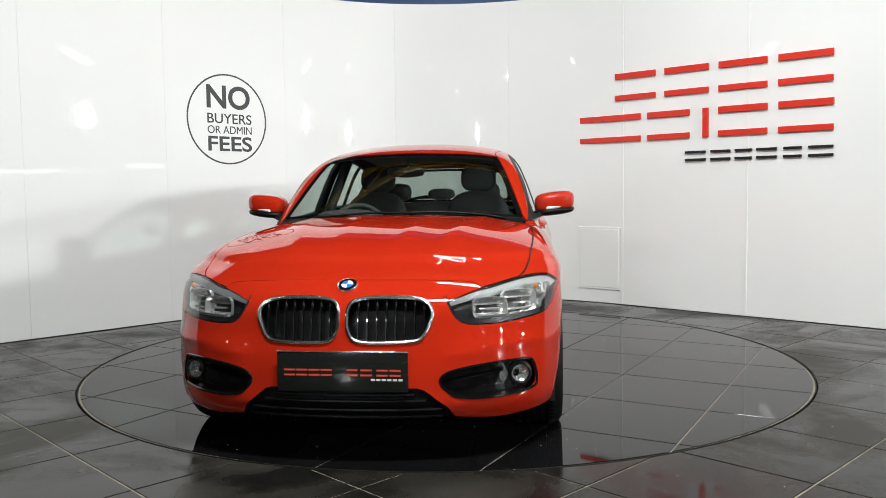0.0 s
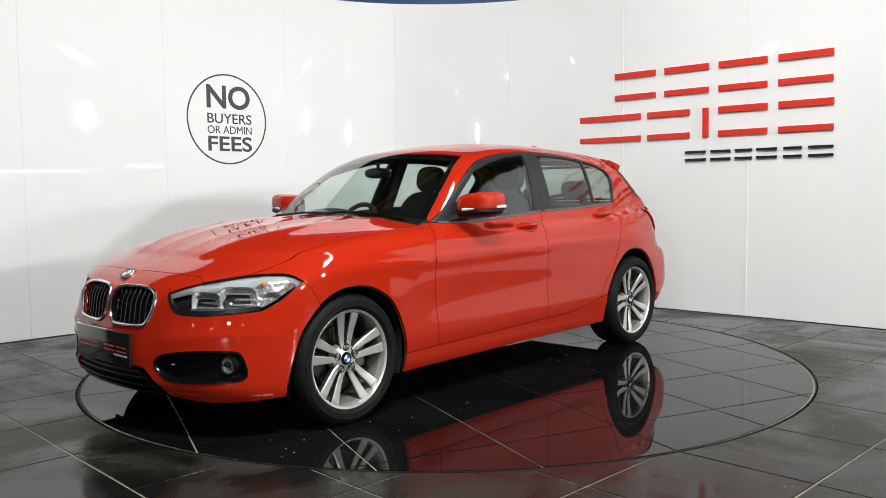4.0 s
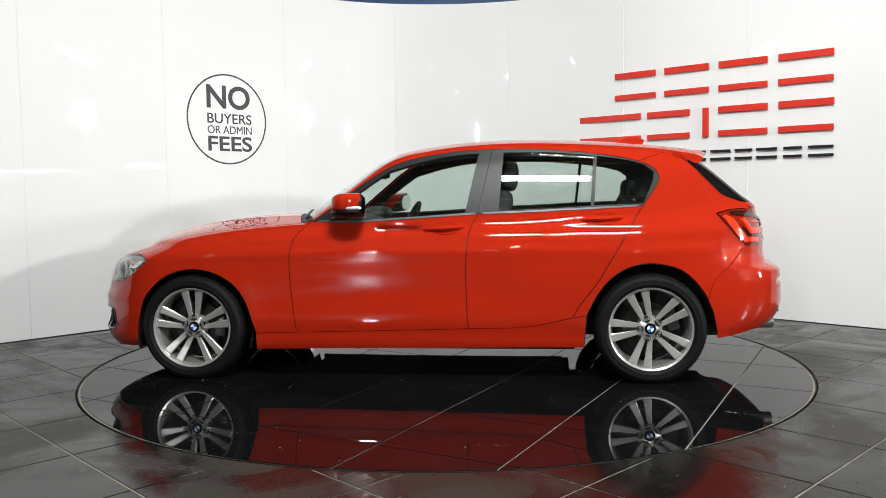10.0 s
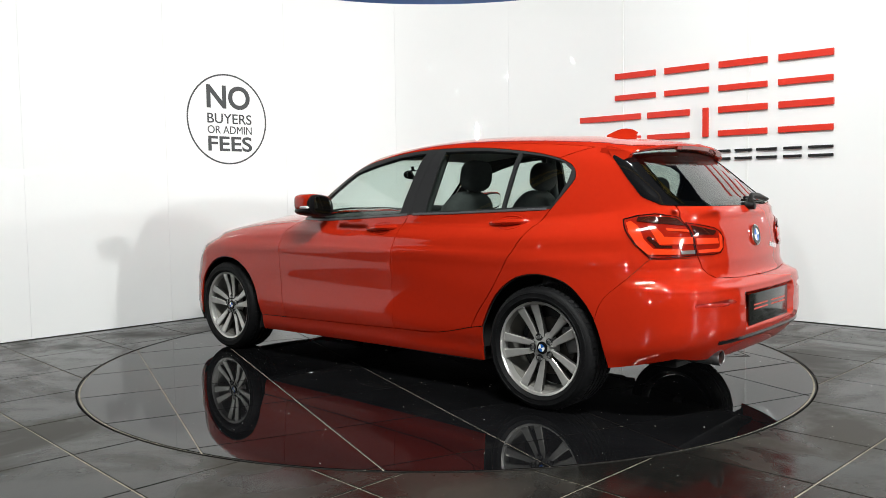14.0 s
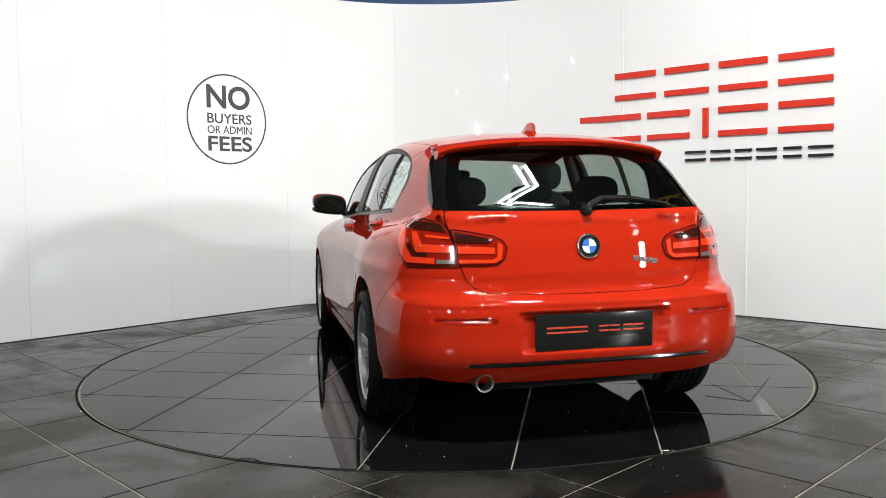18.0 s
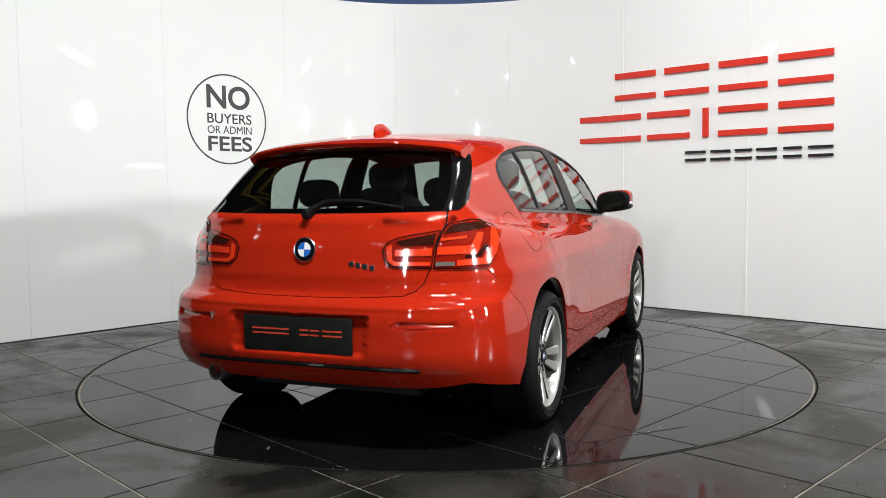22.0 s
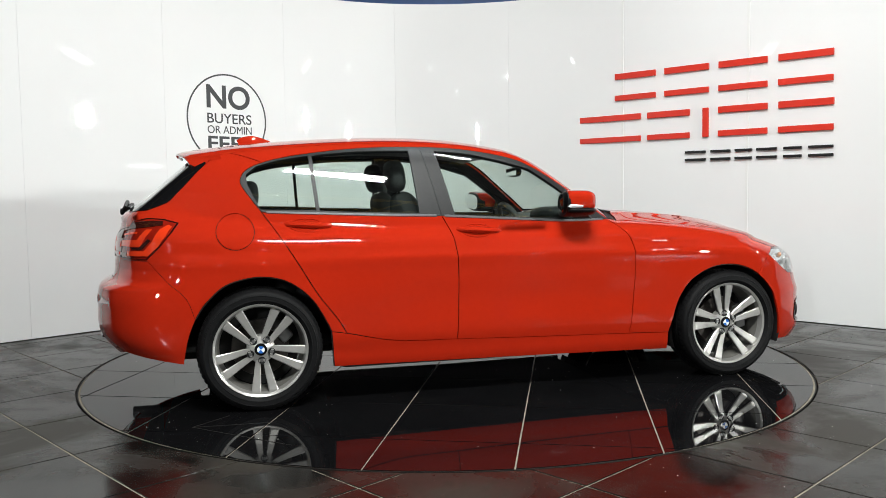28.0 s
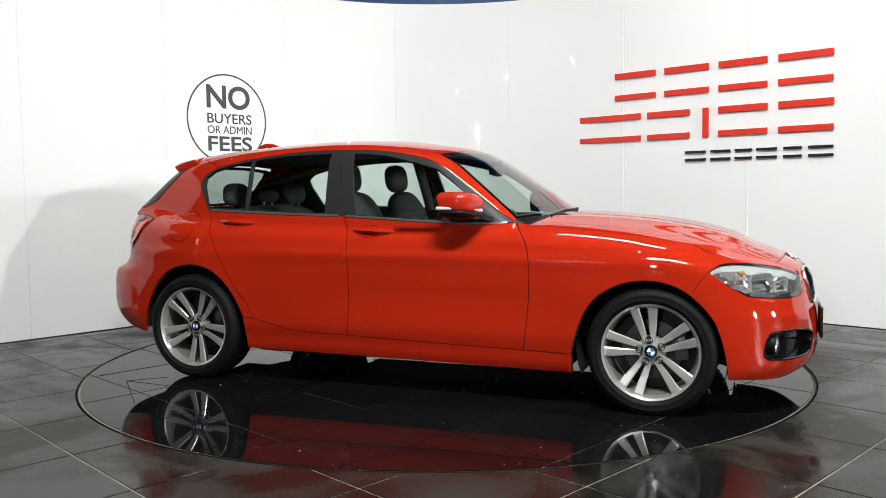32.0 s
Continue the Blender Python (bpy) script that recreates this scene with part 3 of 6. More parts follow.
quarter_rear = on_rear(spread([(0.606, 0.99), (0.600, 1.020), (0.606, 1.06), (0.590, 1.14), (0.555, 1.235), (0.540, 1.262)], 0.02))
gate_side = on_rear(spread([(0.606, 0.99), (0.592, 0.94), (0.562, 0.85), (0.553, 0.775)], 0.02))
tail_low = snap(spread([on_side([(-1.885, 0.772)])[0], gate_side[-1]], 0.02) + np.array([-0.25, 0.2, 0]), np.array([0.78, -0.6258, 0]), 0.6)
glassline = bent(GLASSLINE, 0.02)
n_rear = int(np.argmin(np.abs(glassline[:, 0] + 1.305) + (glassline[:, 1] < 1.2)))
rear_edge = on_side(glassline[n_rear:])
rail_end = snap(spread([rear_edge[0], np.array([-1.52, 0.53, 1.36])], 0.02) + np.array([0, 0.25, 0.25]), np.array([0, -0.7071, -0.7071]), 0.7)
post = snap(spread([rail_end[-1], quarter_rear[-1]], 0.02) + np.array([-0.1, 0.25, 0.25]), np.array([0.27, -0.68, -0.68]), 0.7)
quarter = chain(c_line, on_side(cut(foot, -0.91, -0.98)), arch_r, seam_r, tail_low, gate_side[::-1], quarter_rear, post[::-1], rail_end[::-1], rear_edge)
roof_side = on_top(bent([(0.02, 0.505), (-0.2, 0.530), (-0.6, 0.540), (-1.1, 0.540), (-1.52, 0.53)], 0.03))
roof_front = snap(spread([screen_edge[-1], roof_side[0]], 0.02) + np.array([0.1, 0.0, 0.3]), np.array([-0.316, 0, -0.949]), 0.6)
rail = chain(on_side(glassline[:n_rear + 1]), rail_end, roof_side[::-1], roof_front[::-1], screen_edge[::-1])
BOTTOM_R = [(0.0, 0.288), (0.30, 0.288), (0.55, 0.292), (0.72, 0.315)]
bottom_r = on_rear(bent(BOTTOM_R, 0.02))
corner_r = snap(spread([on_side([(-1.722, 0.258)])[0], bottom_r[-1]], 0.02) + np.array([-0.2, 0.2, 0]), np.array([0.7071, -0.7071, 0]), 0.6)
gate_low = on_rear(spread([(0.553, 0.775), (0.535, 0.725), (0.505, 0.694), (0.455, 0.672), (0.25, 0.662), (0.0, 0.660)], 0.02))
mid_r = on_rear(spread([(0.0, 0.288), (0.0, 0.660)], 0.02))
bumper_r = chain(gate_low, tail_low[::-1], seam_r[::-1], arch_r2, corner_r, bottom_r[::-1], mid_r)

WS_TOP = [(0.520, 1.318), (0.35, 1.336), (0.0, 1.346)]
ws_top = on_front(bent(WS_TOP, 0.03))
ws_low = on_front(bent([(0.695, 0.955), (0.5, 0.966), (0.25, 0.972), (0.0, 0.975)], 0.03))
ws_half = chain(ws_low[::-1], screen_edge, ws_top)
ws_loop = np.array(list(ws_half) + [p * np.array([1, -1, 1]) for p in ws_half[::-1] if abs(p[1]) > 1e-3])
roof_back = on_top(bent([(-1.52, 0.53), (-1.57, 0.35), (-1.585, 0.0)], 0.03))
roof_half = chain(ws_top[::-1], roof_front, roof_side, roof_back)
roof_loop = np.array(list(roof_half) + [p * np.array([1, -1, 1]) for p in roof_half[::-1] if abs(p[1]) > 1e-3])

flap = on_side([(-1.454 + 0.094 * math.cos(a * math.pi / 18), 0.912 + 0.090 * math.sin(a * math.pi / 18)) for a in range(36)])

# panels
SIDE, OBL = (0, -1, 0), (0, -0.8, -0.6)
INNER = []


def inner(loops, D, right=True, depth=0.014):
    INNER.append(both(skin(loops, D, 0.06, -0.004, 0, -depth), True, right))


for name, loops, D, step in (("front_wing", [fender], (0.05, -0.86, -0.5), 0.03), ("rear_quarter_panel", [quarter], (0.38, -0.88, -0.28), 0.03),
                             ("sill", [sill], SIDE, 0.03), ("roof_rail", [rail], OBL, 0.03)):
    if name == "rear_quarter_panel":
        sheet(name, both(skin(loops, D, step), True, False), PAINT, car)
        sheet(name, both(skin(loops + [flap], D, step), False, True), PAINT, car)
        sheet("fuel_flap", both(skin([flap], D, 0.03, 0.0012), False, True), PAINT, car)
    else:
        sides(name, skin(loops, D, step), PAINT, car)
    inner(loops, D)
hood = sheet("bonnet", skin([hood_loop], (-0.25, 0, -0.97), 0.03, 0.004), PAINT, car)
INNER.append(skin([hood_loop], (-0.25, 0, -0.97), 0.06, -0.004, 0, -0.014))
sheet("roof", skin([roof_loop], (0, 0, -1), 0.03, 0.001), PAINT, car)
bumper_front = sheet("front_bumper", both(skin([bumper_f, kidney, vent], (-0.80, -0.58, -0.12), 0.025, 0.0)), PAINT, car)
bumper_rear = sheet("rear_bumper", both(skin([bumper_r], (0.82, -0.57, 0), 0.016, 0.0)), PAINT, car)
tailgate = sheet("tailgate", skin([gate], (0.96, 0, -0.28), 0.025, 0.004), PAINT, car)
INNER.append(skin([gate], (0.96, 0, -0.28), 0.06, -0.004, 0, -0.016))


# ---- doors, glass and trim of the car ----
def loft(rows, caps=True):
    bm = bmesh.new()
    vs = [[bm.verts.new(q) for q in r] for r in rows]
    m = len(rows[0])
    for a, b in zip(vs, vs[1:]):
        for k in range(m):
            bm.faces.new((a[k], a[(k + 1) % m], b[(k + 1) % m], b[k]))
    if caps:
        bm.faces.new(vs[0][::-1])
        bm.faces.new(vs[-1])
    bmesh.ops.recalc_face_normals(bm, faces=bm.faces[:])
    return smooth(bm, 35)


def sweep(loop, prof, closed=True):
    """A ring of a given section laid along a loop on the form: prof of (across, out) points."""
    loop = np.asarray(loop)
    N = slope(loop)
    t = np.roll(loop, -1, 0) - np.roll(loop, 1, 0)
    if not closed:
        t[0], t[-1] = loop[1] - loop[0], loop[-1] - loop[-2]
    t /= np.linalg.norm(t, axis=1, keepdims=True)
    S = np.cross(N, t)
    rows = [[tuple(p + s * a + n * o) for a, o in prof] for p, s, n in zip(loop, S, N)]
    if closed:
        rows.append(rows[0])
    bm = loft(rows, not closed)
    if closed:
        bmesh.ops.remove_doubles(bm, verts=bm.verts[:], dist=1e-6)
    return bm


def mirrored(bm):
    other = bm.copy()
    bmesh.ops.transform(other, matrix=Matrix.Diagonal((1, -1, 1, 1)), verts=other.verts[:])
    bmesh.ops.reverse_faces(other, faces=other.faces[:])
    return other


def ring_loop(pts, step=0.02):
    return on_side(bent(pts, step, True))


GLASS_F = [(0.41, 0.948), (0.43, 1.032), (0.377, 1.078), (0.28, 1.150), (0.173, 1.226), (0.005, 1.274), (-0.163, 1.311), (-0.30, 1.326), (-0.368, 1.328), (-0.290, 0.980), (-0.024, 0.963), (0.211, 0.952)]
GLASS_B = [(-0.488, 0.990), (-0.516, 1.331), (-0.70, 1.330), (-0.831, 1.325), (-0.998, 1.310), (-1.045, 1.302), (-1.019, 1.012), (-0.830, 1.002)]
GLASS_Q = [(-1.040, 1.014), (-1.066, 1.303), (-1.15, 1.291), (-1.237, 1.276), (-1.337, 1.248), (-1.392, 1.204), (-1.385, 1.152), (-1.324, 1.022)]
glass_f, glass_b, glass_q = (on_side(spread(l, 0.02, True)) for l in (GLASS_F, GLASS_B, GLASS_Q))
POST = [(-0.450, 1.352), (-0.365, 0.972)]
up = glassline[: int(np.argmin(np.abs(glassline[:, 0] + 0.447)))]
down = glassline[int(np.argmin(np.abs(glassline[:, 0] + 0.453))):]
post_line = on_side(spread(POST, 0.02))
frame_f = chain(on_side(up), post_line, on_side(cut(belt, 0.62, -0.36))[::-1])
frame_r = chain(post_line[::-1], on_side(down), on_side(cut(belt, -0.37, -1.31))[::-1])

doors = {}
for loop, nm in ((door_f, "front_door"), (door_r, "rear_door")):
    doors[nm] = sides(nm, skin([loop], SIDE, 0.03), PAINT, car)
    inner([loop], SIDE, True, 0.02)
for k in (0, 1):
    left, right = k == 0, k == 1
    d = doors["front_door"][k]
    sheet("window_frame", both(skin([frame_f, glass_f], SIDE, 0.03, 0.001, 0.02), left, right), TRIM, d, "dark grey window surround")
    sheet("pane", both(skin([glass_f], SIDE, 0.05, -0.002, 0, -0.006), left, right), WINDOW, d, "clear tinted glass")
    d = doors["rear_door"][k]
    sheet("window_frame", both(skin([frame_r, glass_b, glass_q], SIDE, 0.03, 0.001, 0.02), left, right), TRIM, d, "dark grey window surround")
    sheet("pane", both(skin([glass_b], SIDE, 0.05, -0.002, 0, -0.006), left, right), WINDOW, d, "clear tinted glass")
    sheet("quarter_pane", both(skin([glass_q], SIDE, 0.05, -0.002, 0, -0.006), left, right), WINDOW, d, "clear tinted glass")
BELTSTRIP = material("satin_grey_strip", (0.13, 0.13, 0.135), 0.32, 0.5)
for nm, x0, x1 in (("front_door", 0.60, -0.355), ("rear_door", -0.375, -1.30)):
    line = on_side(cut(belt, x0, x1))
    for k in (0, 1):
        strip = sweep(line, [(-0.007, 0.0), (-0.005, 0.005), (0.005, 0.005), (0.007, 0.0)], False)
        if k:
            flip = mirrored(strip)
            strip.free()
            strip = flip
        part("belt_strip", strip, BELTSTRIP, doors[nm][k], "satin grey strip below the glass")
sheet("windscreen", skin([ws_loop], (-0.57, 0, -0.82), 0.05, 0.0, 0), SCREEN, car, "clear windscreen")
band = np.array([p - (p - ws_loop.mean(0)) * np.array([0.06, 0.05, 0.06]) for p in ws_loop])
sheet("windscreen_border", skin([ws_loop, band], (-0.57, 0, -0.82), 0.04, 0.002, 0, -0.004), GLOSSBLACK, car)
rear_glass = sheet("rear_window", skin([glass_r], (0.77, 0, -0.64), 0.05, 0.0, 0), TINTED, tailgate, "dark tinted rear glass")
# black glass border, widened so its top also holds the spoiler's shade
band = np.array([p - (p - glass_r.mean(0)) * np.array([0.14, 0.15, 0.16]) for p in glass_r])
sheet("rear_window_border", skin([glass_r, band], (0.77, 0, -0.64), 0.04, 0.002, 0, -0.004), GLOSSBLACK, tailgate)
low_half, rear_half = ws_low[::-1], hood_rear[::-1]
mirror_y = np.array([1, -1, 1])
cowl = np.array(list(low_half) + list(hood_rear) + [p * mirror_y for p in rear_half[1:]] + [p * mirror_y for p in ws_low[:-1]])
sheet("scuttle", skin([cowl], (-0.2, 0, -0.98), 0.03, 0.0, 0, -0.004), BLACK, car, "black plastic scuttle below the windscreen")

# gloss black flanks that carry the dark glass round the corner
flank_low = on_rear(spread([(0.578, 1.020), (0.600, 1.021), (0.618, 1.022), (0.633, 1.024)], 0.008))
FLANK = [tuple(flank_low[-1]), (-1.788, 0.632, 1.064), (-1.737, 0.622, 1.113), (-1.691, 0.612, 1.161), (-1.649, 0.598, 1.208), (-1.603, 0.578, 1.253), (-1.572, 0.556, 1.282)]
flank_in = on_rear(spread([(0.500, 1.272), (0.525, 1.235), (0.562, 1.14), (0.580, 1.06)], 0.02))
flank = np.array(list(land(bent(FLANK, 0.02))) + list(flank_in) + list(flank_low)[:-1])
sides("rear_window_flank", skin([flank], (0.62, -0.62, -0.48), 0.02, 0.0, 0.004, 0.004), GLOSSBLACK, tailgate, "gloss black corner panel beside the rear glass")

# roof spoiler with its brake light
def roof_z(x, y):
    return float(ROOF(x)) - 0.055 * (abs(y) / 0.55) ** 2.4


rows = []
for i in range(41):
    y = -0.562 + 1.124 * i / 40
    e = (abs(y) / 0.572)
    x0, x1 = -1.575 + 0.055 * e**2, -1.768 + 0.085 * e**2.5
    drop = 0.012 * max(0, e - 0.9) / 0.1
    zs = lambda x: roof_z(x, y * 0.985) - drop
    rows.append([(x0, y, zs(x0) + 0.001)] + [(x0 + (x1 - x0) * k / 5, y, zs(x0 + (x1 - x0) * k / 5) + 0.002) for k in (1, 2, 3, 4)]
                + [(x1, y, zs(x1) - 0.003), (x1 - 0.001, y, zs(x1) - 0.012), (x1 + 0.008, y, zs(x1) - 0.020), (x1 + 0.05, y, zs(x1) - 0.030), (x0 + 0.03, y, zs(x0) - 0.075)])
spoiler = part("roof_spoiler", loft(rows), PAINT, tailgate, "red roof-edge spoiler")
for sgn in (1, -1):
    edge = [(-1.545, 0.556, 1.325), (-1.600, 0.560, 1.312), (-1.688, 0.563, 1.286), (-1.676, 0.562, 1.262), (-1.632, 0.572, 1.240), (-1.592, 0.580, 1.262)]
    cheek = loft([[(x, y * sgn, z) for x, y, z in edge], [(x, (y - 0.03) * sgn, z) for x, y, z in edge]])
    part("spoiler_cheek", cheek, PAINT, tailgate, "red cheek at the spoiler's end")
rows = []
for i in range(21):
    y = -0.20 + 0.40 * i / 20
    x1 = -1.768 + 0.085 * (abs(y) / 0.572) ** 2.5
    z = roof_z(x1, y)
    rows.append([(x1 + 0.01, y, z - 0.014), (x1 - 0.004, y, z - 0.013), (x1 + 0.004, y, z - 0.030), (x1 + 0.012, y, z - 0.030)])
part("brake_light", loft(rows), REDLENS, tailgate, "dark red strip brake light")

# rounded pockets in the bumpers
def pocket(name, loop, D, depth, mat, parent, left=True, right=True, label=""):
    v, f, n = skin([loop], D, 0.04, 0.0, 0.0)
    shift = np.array((-1.0, 0, 0) if D[0] < 0 else (1.0, 0, 0)) * depth
    V3 = [tuple(np.array(p) + shift) for p in v]
    F3, N3 = list(f), [(0, 0, 0)] * (3 * len(f))
    m, b = len(loop), len(V3)
    V3 += [tuple(p) for p in loop] + [tuple(p + shift) for p in loop]
    for i in range(m):
        j = (i + 1) % m
        F3.append((b + i, b + j, b + m + j, b + m + i))
        N3 += [(0, 0, 0)] * 4
    V, F, N = both((V3, F3, N3), left, right)
    me = bpy.data.meshes.new(name)
    me.from_pydata(V, [], F)
    return part(name, me, mat, parent, label)


def egg(c, r, n=24, m=16, power=2.6, cutx=None):
    """A rounded box form; cutx flattens its rear."""
    bm = bmesh.new()
    rows = []
    sp = lambda v, e: math.copysign(abs(v) ** e, v)
    for i in range(m + 1):
        ph = -math.pi / 2 + math.pi * i / m
        row = []
        for j in range(n):
            th = 2 * math.pi * j / n
            e = 2 / power
            q = [c[0] + r[0] * sp(math.cos(ph), e) * sp(math.cos(th), e), c[1] + r[1] * sp(math.cos(ph), e) * sp(math.sin(th), e), c[2] + r[2] * sp(math.sin(ph), e)]
            if cutx is not None:
                q[0] = max(q[0], cutx)
            row.append(bm.verts.new(q))
        rows.append(row)
    for a, b in zip(rows, rows[1:]):
        for j in range(n):
            bm.faces.new((a[j], a[(j + 1) % n], b[(j + 1) % n], b[j]))
    bmesh.ops.remove_doubles(bm, verts=bm.verts[:], dist=1e-5)
    bmesh.ops.recalc_face_normals(bm, faces=bm.faces[:])
    return smooth(bm, 50)


ROUND = [(0.008 * math.cos(a * math.pi / 4), 0.009 * math.sin(a * math.pi / 4) + 0.002) for a in range(8)]
fine_kidney = on_front(bent(KIDNEY, 0.010, True))
for left in (True, False):
    sgn = 1 if left else -1
    k = pocket("kidney_grille", kidney, (-0.95, -0.2, -0.1), 0.055, BLACK, bumper_front, left, not left, "black grille with a chrome surround")
    s = sweep(fine_kidney, ROUND)
    part("surround", s if left else mirrored(s), CHROME, k, "chrome rim")
    for i in range(8):
        y = 0.058 + i * 0.0375
        top_z = 0.676 if y < 0.30 else 0.66
        lo_z = 0.508 if y < 0.28 else 0.53
        zz = np.linspace(top_z, lo_z, 8)
        pts = on_front([(y, z) for z in zz]) - np.array([0.012, 0, 0])
        rows = [[(p[0] - 0.02, p[1] - 0.0035, p[2]), (p[0] - 0.004, p[1] - 0.0035, p[2]), (p[0], p[1] - 0.002, p[2]), (p[0], p[1] + 0.002, p[2]), (p[0] - 0.004, p[1] + 0.0035, p[2]), (p[0] - 0.02, p[1] + 0.0035, p[2])] for p in pts]
        if not left:
            rows = [[(x, -yy, z) for x, yy, z in r] for r in rows]
        blade = part("slat", loft(rows), GLOSSBLACK, k)
        # soft highlight near the slat's top, put in as a small grey piece
        p = pts[1]
        part("slat_highlight", egg((p[0] - 0.003, p[1] * sgn, p[2] - 0.004), (0.005, 0.0045, 0.014), 10, 8, 2.0), TRIM, blade, "grey piece standing in for the slat's soft highlight")
    v = pocket("bumper_vent", vent, (-0.8, -0.55, 0), 0.045, GLOSSBLACK, bumper_front, left, not left, "black vent round the fog lamp")
    lip = sweep(on_front(bent(VENT, 0.012, True)), [(0.006 * math.cos(a * math.pi / 3), 0.005 * math.sin(a * math.pi / 3)) for a in range(6)])
    part("vent_rim", lip if left else mirrored(lip), GLOSSBLACK, v)
    c = on_front([(0.698, 0.352)])[0]
    n = slope(c[None])[0]
    sgn = 1 if left else -1
    m = Matrix.Translation((c[0] - 0.022, c[1] * sgn, c[2])) @ Vector((1, 0.30 * sgn, 0)).to_track_quat("Z", "Y").to_matrix().to_4x4()
    fog = lathe([(0.0, 0.014), (0.02, 0.012), (0.034, 0.006), (0.037, 0.0)], 32, axis="z")
    hoop = lathe([(0.036, 0.004), (0.040, 0.008), (0.050, 0.004), (0.054, -0.03), (0.036, -0.03)], 32, True, "z")
    bowl = lathe([(0.0, -0.020), (0.012, -0.018), (0.026, -0.010), (0.037, 0.0)], 32, axis="z")
    bmesh.ops.transform(hoop, matrix=m, verts=hoop.verts[:])
    part("fog_lamp_ring", hoop, BLACK, v)
    bmesh.ops.transform(fog, matrix=m, verts=fog.verts[:])
    bmesh.ops.transform(bowl, matrix=m, verts=bowl.verts[:])
    part("fog_lamp_lens", fog, LENS, v, "round clear fog lamp lens")
    part("fog_lamp_bowl", bowl, FACET, v, "bright fog lamp bowl")
    blade = [on_front([(y, 0.345 + 0.03 * (y - 0.42) / 0.2)])[0] - np.array([0.018, 0, 0]) for y in np.linspace(0.42, 0.63, 8)]
    rows = [[(p[0] - 0.02, p[1] * sgn, p[2] - 0.006), (p[0], p[1] * sgn, p[2] - 0.004), (p[0] + 0.004, p[1] * sgn, p[2]), (p[0], p[1] * sgn, p[2] + 0.004), (p[0] - 0.02, p[1] * sgn, p[2] + 0.006)] for p in blade]
    part("vent_blade", loft(rows), GLOSSBLACK, v)

apron_loop = np.array(list(apron) + list(on_front(spread([(0.44, 0.20), (0.42, 0.172), (0.0, 0.168)], 0.02)))[1:])
apron_loop = np.array(list(apron_loop) + [p * mirror_y for p in apron_loop[::-1] if abs(p[1]) > 1e-3])
grille = sheet("lower_grille", skin([apron_loop], (-1, 0, 0), 0.03, 0.0, 0.0, -0.02), BLACK, bumper_front, "black lower air intake")
for z in (0.300, 0.275, 0.238, 0.205):
    half = 0.285 if z > 0.29 else (0.33 if z > 0.26 else 0.39)
    pts = [on_front([(y, z)])[0] for y in np.linspace(-half, half, 25)]
    part("grille_bar", loft([[(p[0] - 0.03, p[1], p[2] - 0.007), (p[0] - 0.004, p[1], p[2] - 0.005), (p[0] - 0.002, p[1], p[2]), (p[0] - 0.004, p[1], p[2] + 0.005), (p[0] - 0.03, p[1], p[2] + 0.007)] for p in pts]), BLACK, grille)


# ---- number plate covers, badges ----
def plate(name, x, y, z, w, h, face, tilt, rows_, parent):
    base = pose(x, y, z, 0, tilt, 0) @ (pose(0, 0, 0, 90, 0, 90) if face > 0 else pose(0, 0, 0, 90, 0, -90))
    p = part(name, box(w, h, 0.012, (0, 0, 0), 0.004, 2, base.to_3x3().to_4x4()), PLATE, parent, "blank glossy black show plate")
    p.location = base.translation
    for u0, u1, v0, v1, mat in rows_:
        b = box(u1 - u0, v1 - v0, 0.001, ((u0 + u1) / 2, (v0 + v1) / 2, 0.0065))
        bmesh.ops.transform(b, matrix=base.to_3x3().to_4x4(), verts=b.verts[:])
        part("bar", b, mat, p)
    return p


cells = []
for u in (-0.235, -0.185, -0.135, -0.085, 0.018, 0.073, 0.110, 0.138, 0.190):
    w = 0.044 if u not in (0.110,) else 0.010
    cells += [(u, u + w, 0.004, 0.011, PLATERED), (u, u + w, -0.016, -0.009, PLATERED)]
front_cells = cells + [(0.115 + i * 0.022, 0.131 + i * 0.022, -0.034, -0.026, PLATEGREY) for i in range(6)]
plate("front_plate", 2.139, 0.004, 0.398, 0.526, 0.158, 1, 0, front_cells, bumper_front)
rear_cells = [(u * 0.93, u * 0.93 + (v - u), a + 0.012, b + 0.012, m) for u, v, a, b, m in cells]
plate("rear_plate", -2.173, 0.004, 0.507, 0.532, 0.155, -1, 0, rear_cells, bumper_rear)
strip = box(0.526, 0.006, 0.010, (0, 0, 0), 0.002, 1)
bmesh.ops.transform(strip, matrix=pose(2.143, 0.004, 0.478, 0, 0, 90) @ pose(0, 0, 0, 90, 0, 0), verts=strip.verts[:])
part("plate_edge", strip, CHROME, bumper_front, "bright metal plate edge")


def roundel(r, m, parent, name="badge"):
    b = part(name, lathe([(0.0, -0.004), (r, -0.004), (r, 0.003), (r * 0.95, 0.0055), (r * 0.90, 0.0045), (0.0, 0.0045)], 40, axis="z"), CHROME, parent, "round enamel badge with a chrome rim")
    b.matrix_local = m
    part("badge_ring", lathe([(r * 0.60, 0.0048), (r * 0.60, 0.006), (r * 0.89, 0.006), (r * 0.89, 0.0048)], 40, axis="z"), GLOSSBLACK, b)
    for q in range(4):
        bm = bmesh.new()
        c = bm.verts.new((0, 0, 0.0058))
        vs = [bm.verts.new((r * 0.58 * math.cos(math.pi * (q / 2 + k / 20)), r * 0.58 * math.sin(math.pi * (q / 2 + k / 20)), 0.0058)) for k in range(11)]
        for k in range(10):
            bm.faces.new((c, vs[k], vs[k + 1]))
        part("badge_field", bm, BLUE if q % 2 else WHITE, b)
    return b


